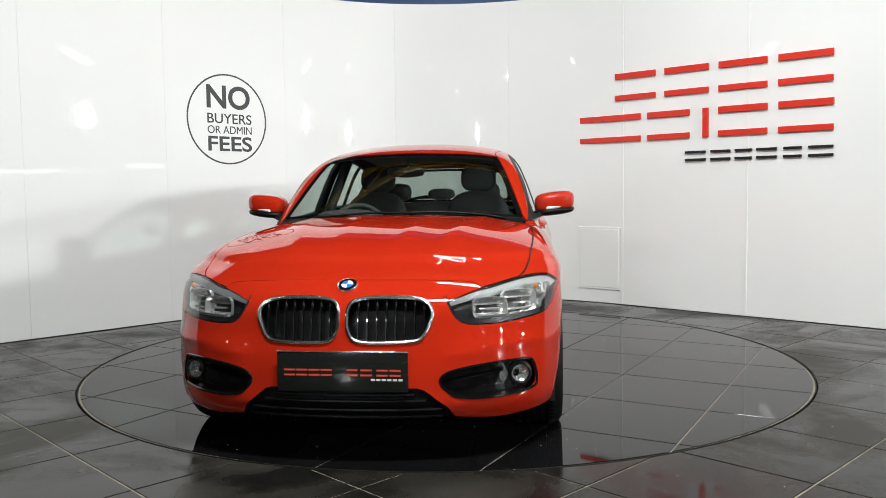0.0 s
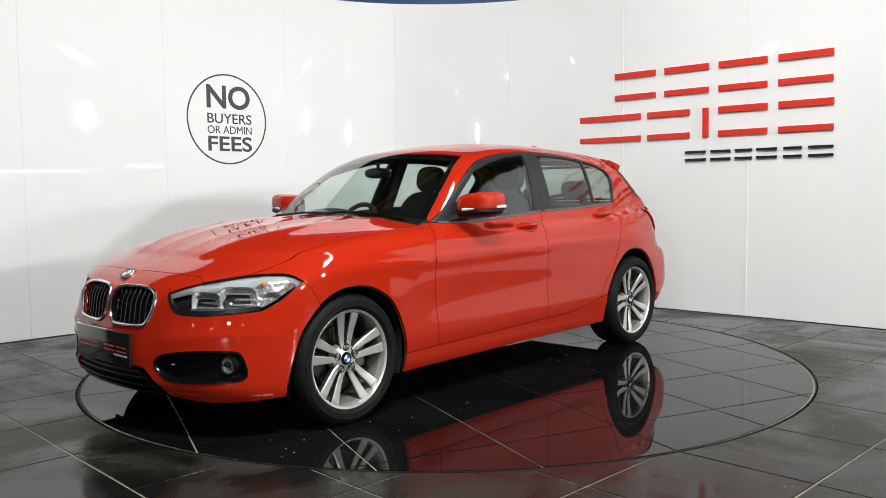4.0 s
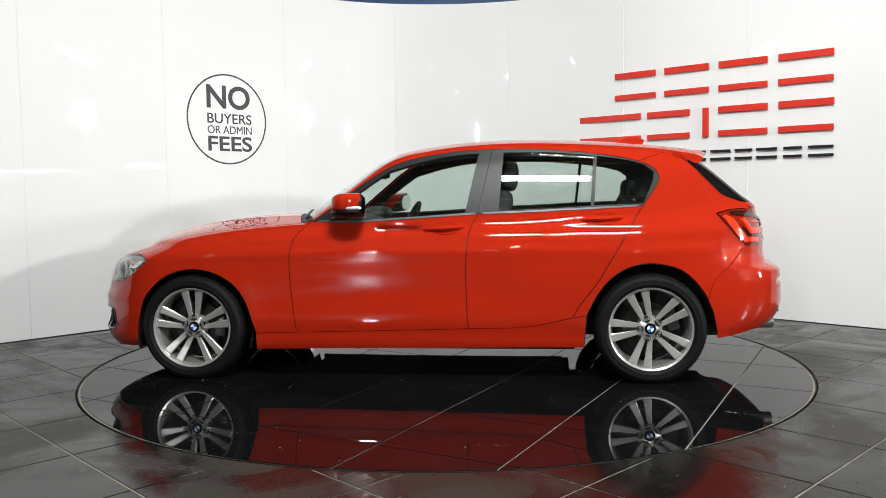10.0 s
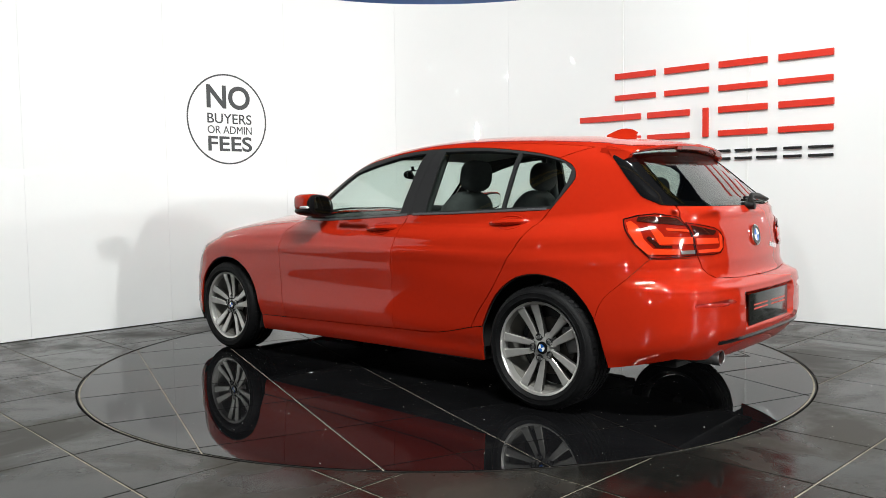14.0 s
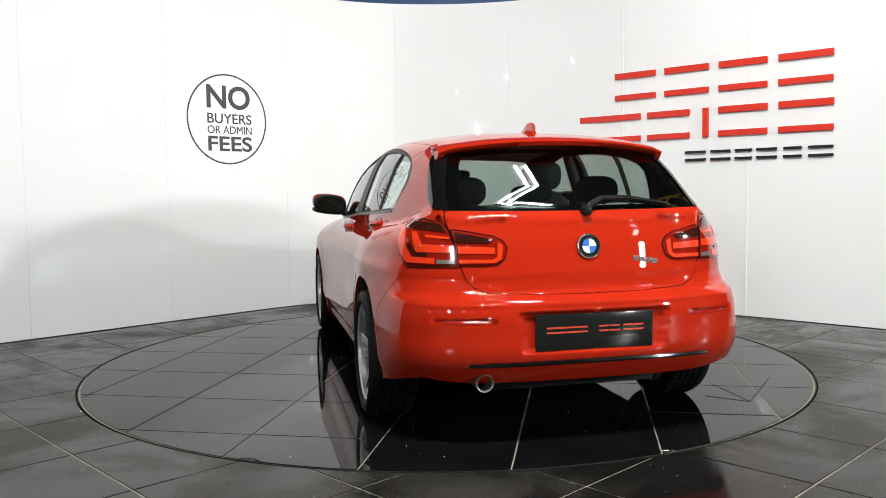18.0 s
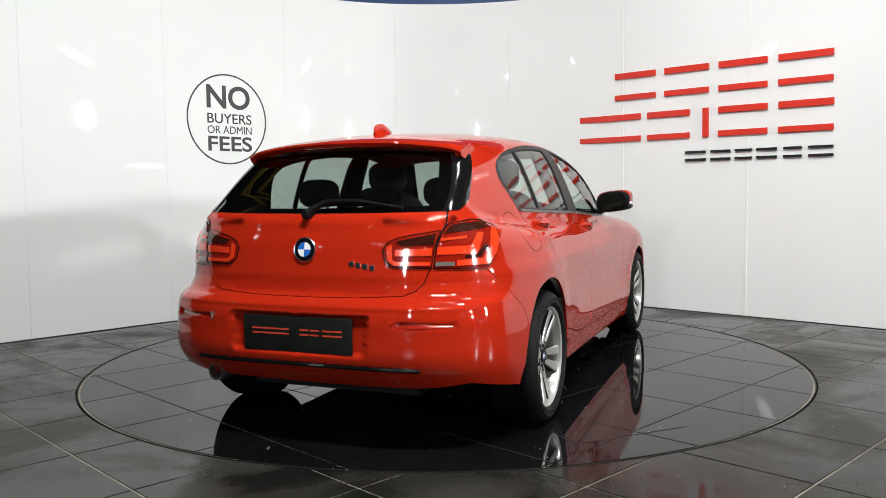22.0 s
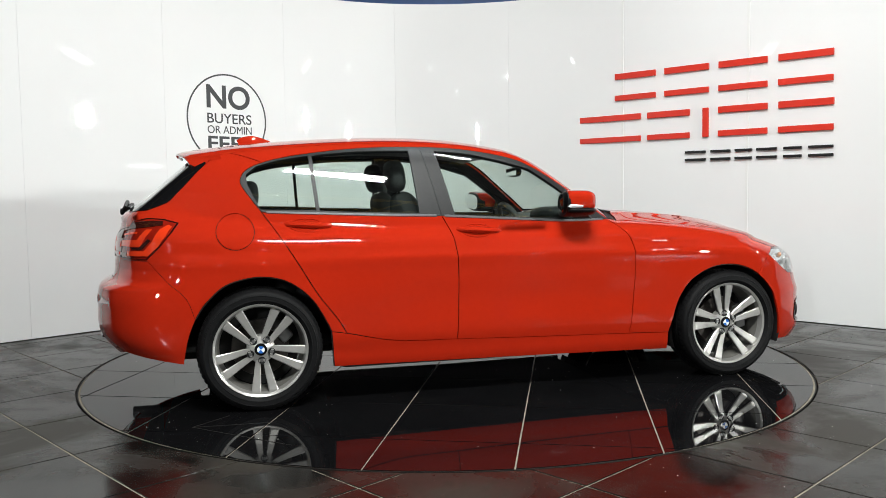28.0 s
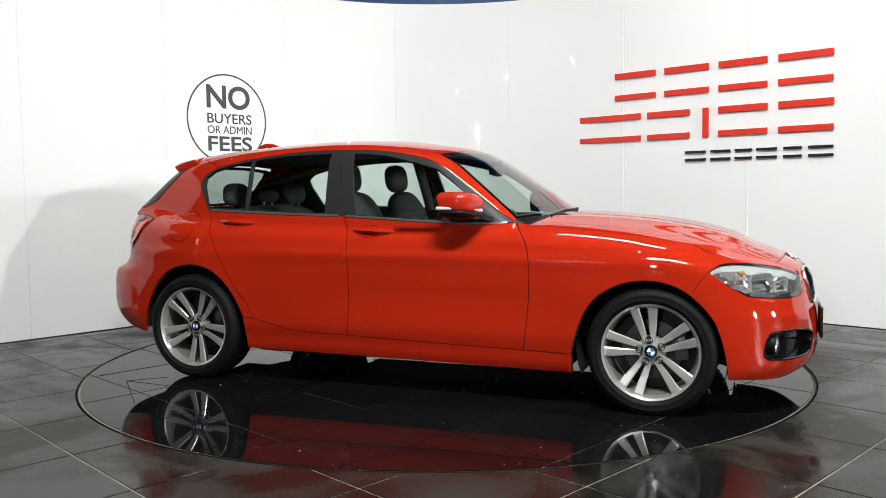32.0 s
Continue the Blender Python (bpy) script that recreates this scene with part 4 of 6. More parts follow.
def facing(p, n, out=0.0):
    q = Vector(n).to_track_quat("Z", "Y")
    return Matrix.Translation(Vector(p) + Vector(n) * out) @ q.to_matrix().to_4x4()


c = on_front([(0.0, 0.722)])
roundel(0.041, facing(c[0], slope(c)[0], 0.004), bumper_front)
c = on_rear([(0.0, 0.860)])
roundel(0.054, facing(c[0], slope(c)[0], 0.006), tailgate)
for i in range(4):
    y = -0.222 - i * 0.031
    c = on_rear([(y, 0.802 - 0.005 * i)])[0]
    part("badge_bar", box(0.004, 0.024, 0.024, (c[0] - 0.002, c[1], c[2]), 0.001, 1), CHROME, tailgate)

# ---- head lamps ----
LAMPGREY = material("lamp_grey", (0.010, 0.010, 0.011), 0.35, spec=0.3)


def head_loop(sz):
    """Points on the head lamp's skin from (along the lamp, height)."""
    D = np.array([-0.7369, -0.6760, 0.0])
    q = spread(sz, 0.02, True) if 2 < len(sz) < 12 else np.array(sz)
    return snap(q[:, :1] * np.array([0.6760, -0.7369, 0.0]) + q[:, 1:] * np.array([0, 0, 1.0]) - 2.2 * D, D, 1.0, 90)


for left in (True, False):
    sgn = 1 if left else -1
    lens = sheet("headlamp", both(skin([headlamp], (-0.72, -0.66, -0.2), 0.03, 0.002, 0, 0.0005), left, not left), LENS, car, "clear swept-back headlamp")
    v, f, n = skin([headlamp], (-0.72, -0.66, -0.2), 0.03, 0.001, 0.0)
    N = slope(np.array(v))
    V3 = [tuple(np.array(p) - q * 0.055) for p, q in zip(v, N)]
    b = len(V3)
    V3 += [tuple(p) for p in headlamp] + [tuple(p - q * 0.055) for p, q in zip(headlamp, slope(headlamp))]
    m = len(headlamp)
    F3 = list(f) + [(b + i, b + (i + 1) % m, b + m + (i + 1) % m, b + m + i) for i in range(m)]
    V, F, _ = both((V3, F3, [(0, 0, 0)] * sum(len(q) for q in F3)), left, not left)
    me = bpy.data.meshes.new("lamp_housing")
    me.from_pydata(V, [], F)
    part("lamp_housing", me, LAMPGREY, lens, "silver and dark grey lamp housing")
    for along, z, r in ((0.890, 0.640, 0.046), (0.735, 0.652, 0.053)):
        c = head_loop([(along, z)])[0]
        n = slope(c[None])[0]
        c = c - n * 0.046
        mm = Matrix.Translation((c[0], c[1] * sgn, c[2])) @ Vector((n[0], 0.75 * n[1] * sgn, 0.2 * n[2])).to_track_quat("Z", "Y").to_matrix().to_4x4()
        bowl = lathe([(0.0, -0.030), (r * 0.40, -0.026), (r * 0.75, -0.008), (r * 0.98, 0.016), (r * 1.02, 0.016), (r * 1.03, 0.0)], 22, axis="z")
        for f in bowl.faces:
            f.smooth = False
        for v in bowl.verts:
            rad = math.hypot(v.co.x, v.co.y)
            if rad > 1e-6:
                k = rad / (abs(v.co.x) ** 5 + abs(v.co.y) ** 5) ** 0.2
                v.co.x, v.co.y = v.co.x * k, v.co.y * k
        bmesh.ops.transform(bowl, matrix=mm @ Matrix.Diagonal((1.60, 0.98, 0.9, 1)), verts=bowl.verts[:])
        for dy, deep in ((-0.55, -0.004), (-0.1, -0.012), (0.4, -0.006)):
            rib = box(2.9 * r, 0.010, 0.012, (0, dy * r, deep), 0.002, 1)
            bmesh.ops.transform(rib, matrix=mm, verts=rib.verts[:])
            part("reflector_rib", rib, LAMPSILVER, lens)
        part("reflector", bowl, BOWL, lens, "bright faceted reflector bowl")
    # silver ledge below the bowls
    a = head_loop([(along, 0.596 - 0.02 * (along - 0.66)) for along in np.linspace(0.955, 0.64, 14)])
    N = slope(a)
    rows = [[(q[0], q[1] * sgn, q[2]) for q in (p - nn * 0.016, p - nn * 0.014 + np.array([0, 0, 0.009]), p - nn * 0.05 + np.array([0, 0, 0.012]), p - nn * 0.05)] for p, nn in zip(a, N)]
    part("reflector_ledge", loft(rows), LAMPSILVER, lens)
    # black mask along the lower edge
    P = np.array(list(lamp_low_front[::-1]) + list(lamp_low_mid[::-1])[1:-1])
    N = slope(P)
    rows = [[(q[0], q[1] * sgn, q[2]) for q in (p - nn * 0.010 + np.array([0, 0, 0.004]), p - nn * 0.014 + np.array([0, 0, 0.024 + 0.012 * math.exp(-k / 6)]), p - nn * 0.026 + np.array([0, 0, 0.022]), p - nn * 0.030 + np.array([0, 0, 0.004]))]
            for k, (p, nn) in enumerate(zip(P, N))]
    part("lamp_mask", loft(rows), LAMPGREY, lens, "black lower lamp mask")
    # broken chrome facets at the outer end
    v, f, n = skin([head_loop([(0.475, 0.700), (0.520, 0.722), (0.600, 0.726), (0.668, 0.722), (0.662, 0.600), (0.615, 0.606), (0.560, 0.638), (0.505, 0.678)])], (-0.737, -0.676, 0), 0.022, 0.0, 0.0, -0.030)
    rnd = random.Random(11)
    V3 = [tuple(np.array(p) + (rnd.random() - 0.5) * 0.022 * np.array([0.74, 0.67, 0.2])) for p in v]
    V, F, _ = both((V3, f, [(0, 0, 0)] * (3 * len(f))), left, not left)
    me = bpy.data.meshes.new("side_reflector")
    me.from_pydata(V, [], F)
    part("side_reflector", me, FACET, lens, "bright faceted side reflector")
    c = np.array([1.765, 0.770 * sgn, 0.690])
    part("indicator", egg((c[0] - 0.008, c[1] - 0.008 * sgn, c[2] + 0.008), (0.013, 0.011, 0.013), 12, 8, 2.0), AMBER, lens, "amber indicator bulb")
    line = list(lamp_in_top) + list(lamp_mid_top)[1:] + list(lamp_top_side[::-1])[1:]
    P = np.array(line)
    N = slope(P)
    rows = []
    for i, (p, n) in enumerate(zip(P, N)):
        wdt = 0.012 + 0.020 * min(1.0, i / 22)
        q = p - n * 0.012
        dn = np.array([0.0, 0.0, -1.0])
        a, b2 = q + dn * 0.002, q + dn * wdt - n * 0.012
        rows.append([(x[0], x[1] * sgn, x[2]) for x in (a, b2, b2 - n * 0.006, a - n * 0.006)])
    part("lamp_brow", loft(rows), BROW, lens, "silver light bar along the top")

# ---- tail lamps ----
OUT_REAR = [(0.566, 0.785), (0.572, 0.86), (0.592, 0.944), (0.612, 0.972), (0.66, 0.982)]
out_rear = on_rear(bent(OUT_REAR, 0.015))
OUT_SIDE = [(-1.87, 0.984), (-1.80, 0.977), (-1.730, 0.957), (-1.765, 0.908), (-1.82, 0.842), (-1.885, 0.778)]
out_side = on_side(spread(OUT_SIDE, 0.015))
join_hi = snap(spread([out_rear[-1], out_side[0]], 0.015) + np.array([-0.2, 0.2, 0.12]), np.array([0.65, -0.65, -0.39]), 0.6)
join_lo = snap(spread([out_side[-1], out_rear[0]], 0.02) + np.array([-0.25, 0.2, 0]), np.array([0.78, -0.6258, 0]), 0.6)
tail_out = chain(out_rear, join_hi, out_side, join_lo)
TAIL_IN = [(0.561, 0.786), (0.567, 0.86), (0.585, 0.942), (0.50, 0.928), (0.415, 0.912), (0.375, 0.892), (0.356, 0.862), (0.370, 0.812), (0.40, 0.790), (0.45, 0.785)]
tail_in = on_rear(spread(TAIL_IN, 0.015, True))
DT = (0.78, -0.60, -0.1)
DF = np.array([0.7931, -0.6091, 0.0])


def lamp_loop(sz):
    """A loop on the lamp's skin from points (along the lamp, height)."""
    q = spread(sz, 0.012, True)
    return snap(q[:, :1] * np.array([0.6091, 0.7931, 0.0]) + q[:, 1:] * np.array([0, 0, 1.0]) - 2.45 * DF, DF, 1.0, 90)


for left in (True, False):
    t1 = sheet("tail_lamp", both(skin([tail_out], DT, 0.02, 0.002, 0.008, 0.003, 0.006), left, not left), REDLENS, car, "deep red wrap-round tail lamp")
    t2 = sheet("tail_lamp", both(skin([tail_in], (1, 0, 0), 0.02, 0.002, 0.008, 0.003, 0.006), left, not left), REDLENS, tailgate, "deep red tail lamp on the tailgate")
    for par, loop, D2 in ((t1, tail_out, DT), (t2, tail_in, (1, 0, 0))):
        mid = loop.mean(0) - np.array([0, 0, 0.012])
        sheet("lamp_edge", both(skin([mid + (loop - mid) * 1.0, mid + (loop - mid) * 0.97], D2, 0.015, 0.0, 0.003, 0.0055), left, not left), GLOSSBLACK, par, "black lamp edge")
    for nm, sz, mat, lab in (("light_guide", [(-0.505, 0.945), (-0.484, 0.936), (-0.480, 0.895), (-0.503, 0.842), (-0.548, 0.795), (-0.690, 0.795), (-0.690, 0.818), (-0.572, 0.822), (-0.535, 0.868), (-0.522, 0.925)], REDGLOW, "orange-red hooked light guide"),
                             ("light_guide", [(-0.765, 0.872), (-0.625, 0.876), (-0.590, 0.925), (-0.560, 0.925), (-0.592, 0.856), (-0.600, 0.842), (-0.768, 0.842)], REDGLOW, "orange-red hooked light guide"),
                             ("light_guide", [(-0.748, 0.906), (-0.640, 0.914), (-0.640, 0.904), (-0.750, 0.896)], REDGLOW, "thin orange light guide"),
                             ("smoked_field", [(-0.735, 0.925), (-0.700, 0.960), (-0.640, 0.970), (-0.540, 0.965), (-0.525, 0.945), (-0.600, 0.936)], SMOKED, "smoky dark upper lens"),
                             ("smoked_field", [(-0.655, 0.836), (-0.605, 0.838), (-0.560, 0.880), (-0.545, 0.872), (-0.585, 0.828), (-0.655, 0.826)], SMOKED, "dark notch between the light guides"),
                             ("reversing_lens", [(-0.775, 0.812), (-0.700, 0.812), (-0.700, 0.795), (-0.776, 0.795)], CLEARGREY, "clear reversing lens")):
        sheet(nm, both(skin([lamp_loop(sz)], DF, 0.015, 0.0, 0.003, 0.0112), left, not left), mat, t1, lab)
    for nm, yz, mat, lab in (("light_guide", [(0.376, 0.872), (0.398, 0.884), (0.402, 0.822), (0.420, 0.812), (0.556, 0.812), (0.554, 0.797), (0.410, 0.797), (0.384, 0.815)], REDGLOW, "orange-red hooked light guide"),
                             ("light_guide", [(0.412, 0.862), (0.560, 0.868), (0.558, 0.838), (0.412, 0.836)], REDGLOW, "orange-red light guide"),
                             ("smoked_field", [(0.415, 0.896), (0.500, 0.912), (0.568, 0.925), (0.564, 0.884), (0.440, 0.878)], SMOKED, "smoky dark upper lens")):
        sheet(nm, both(skin([on_rear(spread(yz, 0.012, True))], (1, 0, 0), 0.015, 0.0, 0.003, 0.0112), left, not left), mat, t2, lab)

# ---- rear bumper details ----
for left in (True, False):
    loop = on_rear(bent([(0.430, 0.566), (0.46, 0.578), (0.55, 0.574), (0.675, 0.566), (0.672, 0.556), (0.60, 0.550), (0.50, 0.549), (0.45, 0.554)], 0.015, True))
    sheet("reflector_strip", both(skin([loop], (0.85, -0.5, 0), 0.02, 0.0, 0.006, 0.003), left, not left), REDLENS, bumper_rear, "dark red reflector strip")
pts = [on_rear([(y, 0.382 - 0.004 * (abs(y) / 0.54) ** 2)])[0] for y in np.linspace(-0.545, 0.545, 45)]
nrm = slope(np.array(pts))
part("trim_strip", loft([[tuple(p - n * 0.006 + np.array([0, 0, -0.010])), tuple(p + n * 0.004 + np.array([0, 0, -0.008])), tuple(p + n * 0.007), tuple(p + n * 0.004 + np.array([0, 0, 0.008])), tuple(p - n * 0.006 + np.array([0, 0, 0.010]))]
                         for p, n in zip(pts, nrm)]), GLOSSBLACK, bumper_rear, "glossy black trim strip")
part("diffuser_line", loft([[tuple(p - n * 0.006 + np.array([0, 0, 0.010])), tuple(p + n * 0.005 + np.array([0, 0, 0.011])), tuple(p + n * 0.004 + np.array([0, 0, 0.015])), tuple(p - n * 0.006 + np.array([0, 0, 0.016]))]
                            for p, n in zip(pts, nrm)]), GLOSSBLACK, bumper_rear, "thin glossy line above the trim strip")
ex = lathe([(0.030, 0.12), (0.033, -0.02), (0.037, -0.022), (0.039, -0.016), (0.038, 0.14)], 32, axis="x")
bmesh.ops.transform(ex, matrix=Matrix.Translation((-2.100, 0.475, 0.297)), verts=ex.verts[:])
part("exhaust_pipe", ex, ALLOYDARK, car, "single round steel exhaust tip")
bore = lathe([(0.0, 0.05), (0.030, 0.05)], 24, axis="x")
bmesh.ops.transform(bore, matrix=Matrix.Translation((-2.100, 0.475, 0.297)), verts=bore.verts[:])
part("exhaust_bore", bore, GAP, car)

# ---- handles, mirrors, aerial, wipers ----
for k, (nm, x0, x1, z0, z1) in enumerate((("front_door", -0.036, -0.293, 0.884, 0.897), ("rear_door", -0.956, -1.210, 0.931, 0.943))):
    for j in (0, 1):
        sgn = 1 if j == 0 else -1
        xs = np.linspace(x0, x1, 15)
        base = on_side([(x, z0 + (z1 - z0) * (x - x0) / (x1 - x0)) for x in xs])
        rows = []
        for i, p in enumerate(base):
            e = i / 14
            bulge = math.sin(math.pi * min(max(e, 0), 1)) ** 0.6
            hgt = 0.007 + 0.014 * bulge + (0.003 if e > 0.8 and e < 0.97 else 0)
            out = 0.006 + 0.040 * bulge
            rows.append([(p[0], (p[1] + out * c2 - 0.004) * sgn, p[2] + hgt * s2) for c2, s2 in ((math.cos(a * math.pi / 5), math.sin(a * math.pi / 5)) for a in range(10))])
        h = part("door_handle", loft(rows), PAINT, doors[nm][j], "red pull handle")
        cx = x0 + (x1 - x0) * 0.55
        cup = on_side([(cx + 0.085 * math.cos(a * math.pi / 12), (z0 + z1) / 2 + 0.034 * math.sin(a * math.pi / 12)) for a in range(24)])
        cupring = sweep(cup, [(-0.006, -0.002), (-0.002, 0.004), (0.002, 0.004), (0.006, -0.002)])
        part("handle_cup", cupring if sgn > 0 else mirrored(cupring), PAINT, doors[nm][j])


def shear(bm, about, ax, ay, az):
    """Leans a form: z rises and x falls back with y."""
    for v in bm.verts:
        d = v.co.y - about
        v.co.x += d * ax
        v.co.z += d * az
    return bm


for j in (0, 1):
    sgn = 1 if j == 0 else -1
    parts = {"mirror_housing": (egg((0.375, 0.872, 1.028), (0.112, 0.116, 0.062), 28, 18, 3.3, 0.312), PAINT, "red mirror housing"),
             "mirror_base": (egg((0.383, 0.868, 0.976), (0.112, 0.122, 0.026), 28, 10, 2.6, 0.312), BLACK, "black lower mirror shell"),
             "mirror_foot": (loft([[(0.47 + a, 0.735, 0.938 + b) for a, b in ((-0.05, 0), (0.06, 0), (0.05, 0.03), (-0.05, 0.03))],
                                   [(0.43 + a, 0.80, 0.955 + b) for a, b in ((-0.05, 0), (0.05, 0), (0.04, 0.028), (-0.05, 0.028))],
                                   [(0.40 + a, 0.86, 0.962 + b) for a, b in ((-0.05, 0), (0.04, 0), (0.03, 0.02), (-0.05, 0.02))]]), BLACK, "black mirror foot"),
             "mirror_bezel": (prism([(0.114 * math.copysign(abs(math.cos(a * math.pi / 20)) ** 0.75, math.cos(a * math.pi / 20)), 0.068 * math.copysign(abs(math.sin(a * math.pi / 20)) ** 0.75, math.sin(a * math.pi / 20))) for a in range(40)], 0.050,
                                    Matrix.Translation((0.352, 0.870, 1.018)) @ pose(0, 0, 0, 90, 0, -90), 0.012), BLACK, "black rear shell round the mirror glass"),
             "mirror_glass": (prism([(0.088 * math.copysign(abs(math.cos(a * math.pi / 16)) ** 0.7, math.cos(a * math.pi / 16)), 0.054 * math.copysign(abs(math.sin(a * math.pi / 16)) ** 0.7, math.sin(a * math.pi / 16))) for a in range(32)], 0.004,
                                    Matrix.Translation((0.297, 0.868, 1.020)) @ pose(0, 0, 0, 0, 0, 6) @ pose(0, 0, 0, 90, 0, -90)), MIRROR, "mirror glass"),
             "indicator": (loft([[(x, y, 0.998 + b) for x, y, b in ((q[0], q[1], -0.008), (q[0] + 0.005, q[1] + 0.005, 0.0), (q[0], q[1], 0.009), (q[0] - 0.01, q[1] - 0.01, 0.0))]
                                 for q in ((0.488, 0.83), (0.478, 0.90), (0.445, 0.954), (0.38, 0.984), (0.315, 0.988))]), WHITE, "clear indicator strip")}
    for nm, (bm, mat, lab) in parts.items():
        shear(bm, 0.80, -0.14, 0, 0.10)
        if sgn < 0:
            o = mirrored(bm)
            bm.free()
            bm = o
        part(nm, bm, mat, doors["front_door"][j], lab)

rows = []
for i in range(9):
    e = i / 8
    x = -1.235 - 0.185 * e
    hgt = 0.052 * math.sin(math.pi * min(1.0, 0.10 + 0.62 * e)) ** 1.3 * (1.0 if e < 0.9 else 0.9)
    wdt = 0.028 * (0.35 + 0.65 * math.sin(math.pi * (0.15 + 0.8 * e)))
    z = roof_z(x, 0)
    rows.append([(x, -wdt, z - 0.006), (x, -wdt * 0.35, z + hgt * 0.45), (x - 0.01 * e, -wdt * 0.12, z + hgt), (x - 0.01 * e, wdt * 0.12, z + hgt), (x, wdt * 0.35, z + hgt * 0.45), (x, wdt, z - 0.006)])
part("aerial_fin", loft(rows), PAINT, car, "red shark-fin roof aerial")

arm = part("rear_wiper", tube([(-2.075, 0.0, 1.012), (-2.062, -0.02, 1.035), (-2.045, -0.085, 1.066), (-2.030, -0.22, 1.066), (-2.018, -0.40, 1.040)], [0.018, 0.015, 0.012, 0.010, 0.006]), BLACK, tailgate, "black rear wiper")
part("wiper_blade", tube([(-2.020, -0.05, 1.052), (-2.012, -0.22, 1.052), (-2.000, -0.42, 1.034)], 0.008, 8), BLACK, arm)
part("wiper_pivot", lathe([(0.0, -0.02), (0.018, -0.016), (0.022, 0.03)], 20, axis="x"), BLACK, arm).location = (-2.078, 0.0, 1.010)
for a, b in (((0.785, 0.05), (0.70, 0.60)), ((0.765, -0.48), (0.79, 0.10))):
    pts = [on_top([(a[0] + (b[0] - a[0]) * k / 8, a[1] + (b[1] - a[1]) * k / 8)])[0] + np.array([0, 0, 0.006]) for k in range(9)]
    part("windscreen_wiper", tube(pts, 0.006, 8), BLACK, car, "black windscreen wiper")

# ---- wheels ----
def rim_spoke(a0, twist):
    """One of a pair of blades from the hub to the rim."""
    rows = []
    for r, off, w, d, t in ((0.050, 0.017, 0.0120, 0.003, 0.034), (0.080, 0.0225, 0.0150, 0.001, 0.034), (0.13, 0.0300, 0.0185, 0.007, 0.032), (0.18, 0.0385, 0.0220, 0.017, 0.030), (0.208, 0.0425, 0.0245, 0.023, 0.028), (0.224, 0.0445, 0.0255, 0.023, 0.026)):
        x = twist * off
        y = -0.002 + d
        rows.append([(x - w, y - 0.004, r), (x - w * 0.75, y, r), (x + w * 0.75, y, r), (x + w, y - 0.004, r), (x + w * 0.8, y - t, r), (x - w * 0.8, y - t, r)])
    bm = loft(rows)
    bm.normal_update()
    for f in bm.faces:
        f.material_index = 0 if f.normal.y > 0.6 else 1
        f.smooth = False
    bmesh.ops.transform(bm, matrix=Matrix.Rotation(a0, 4, "Y"), verts=bm.verts[:])
    return bm


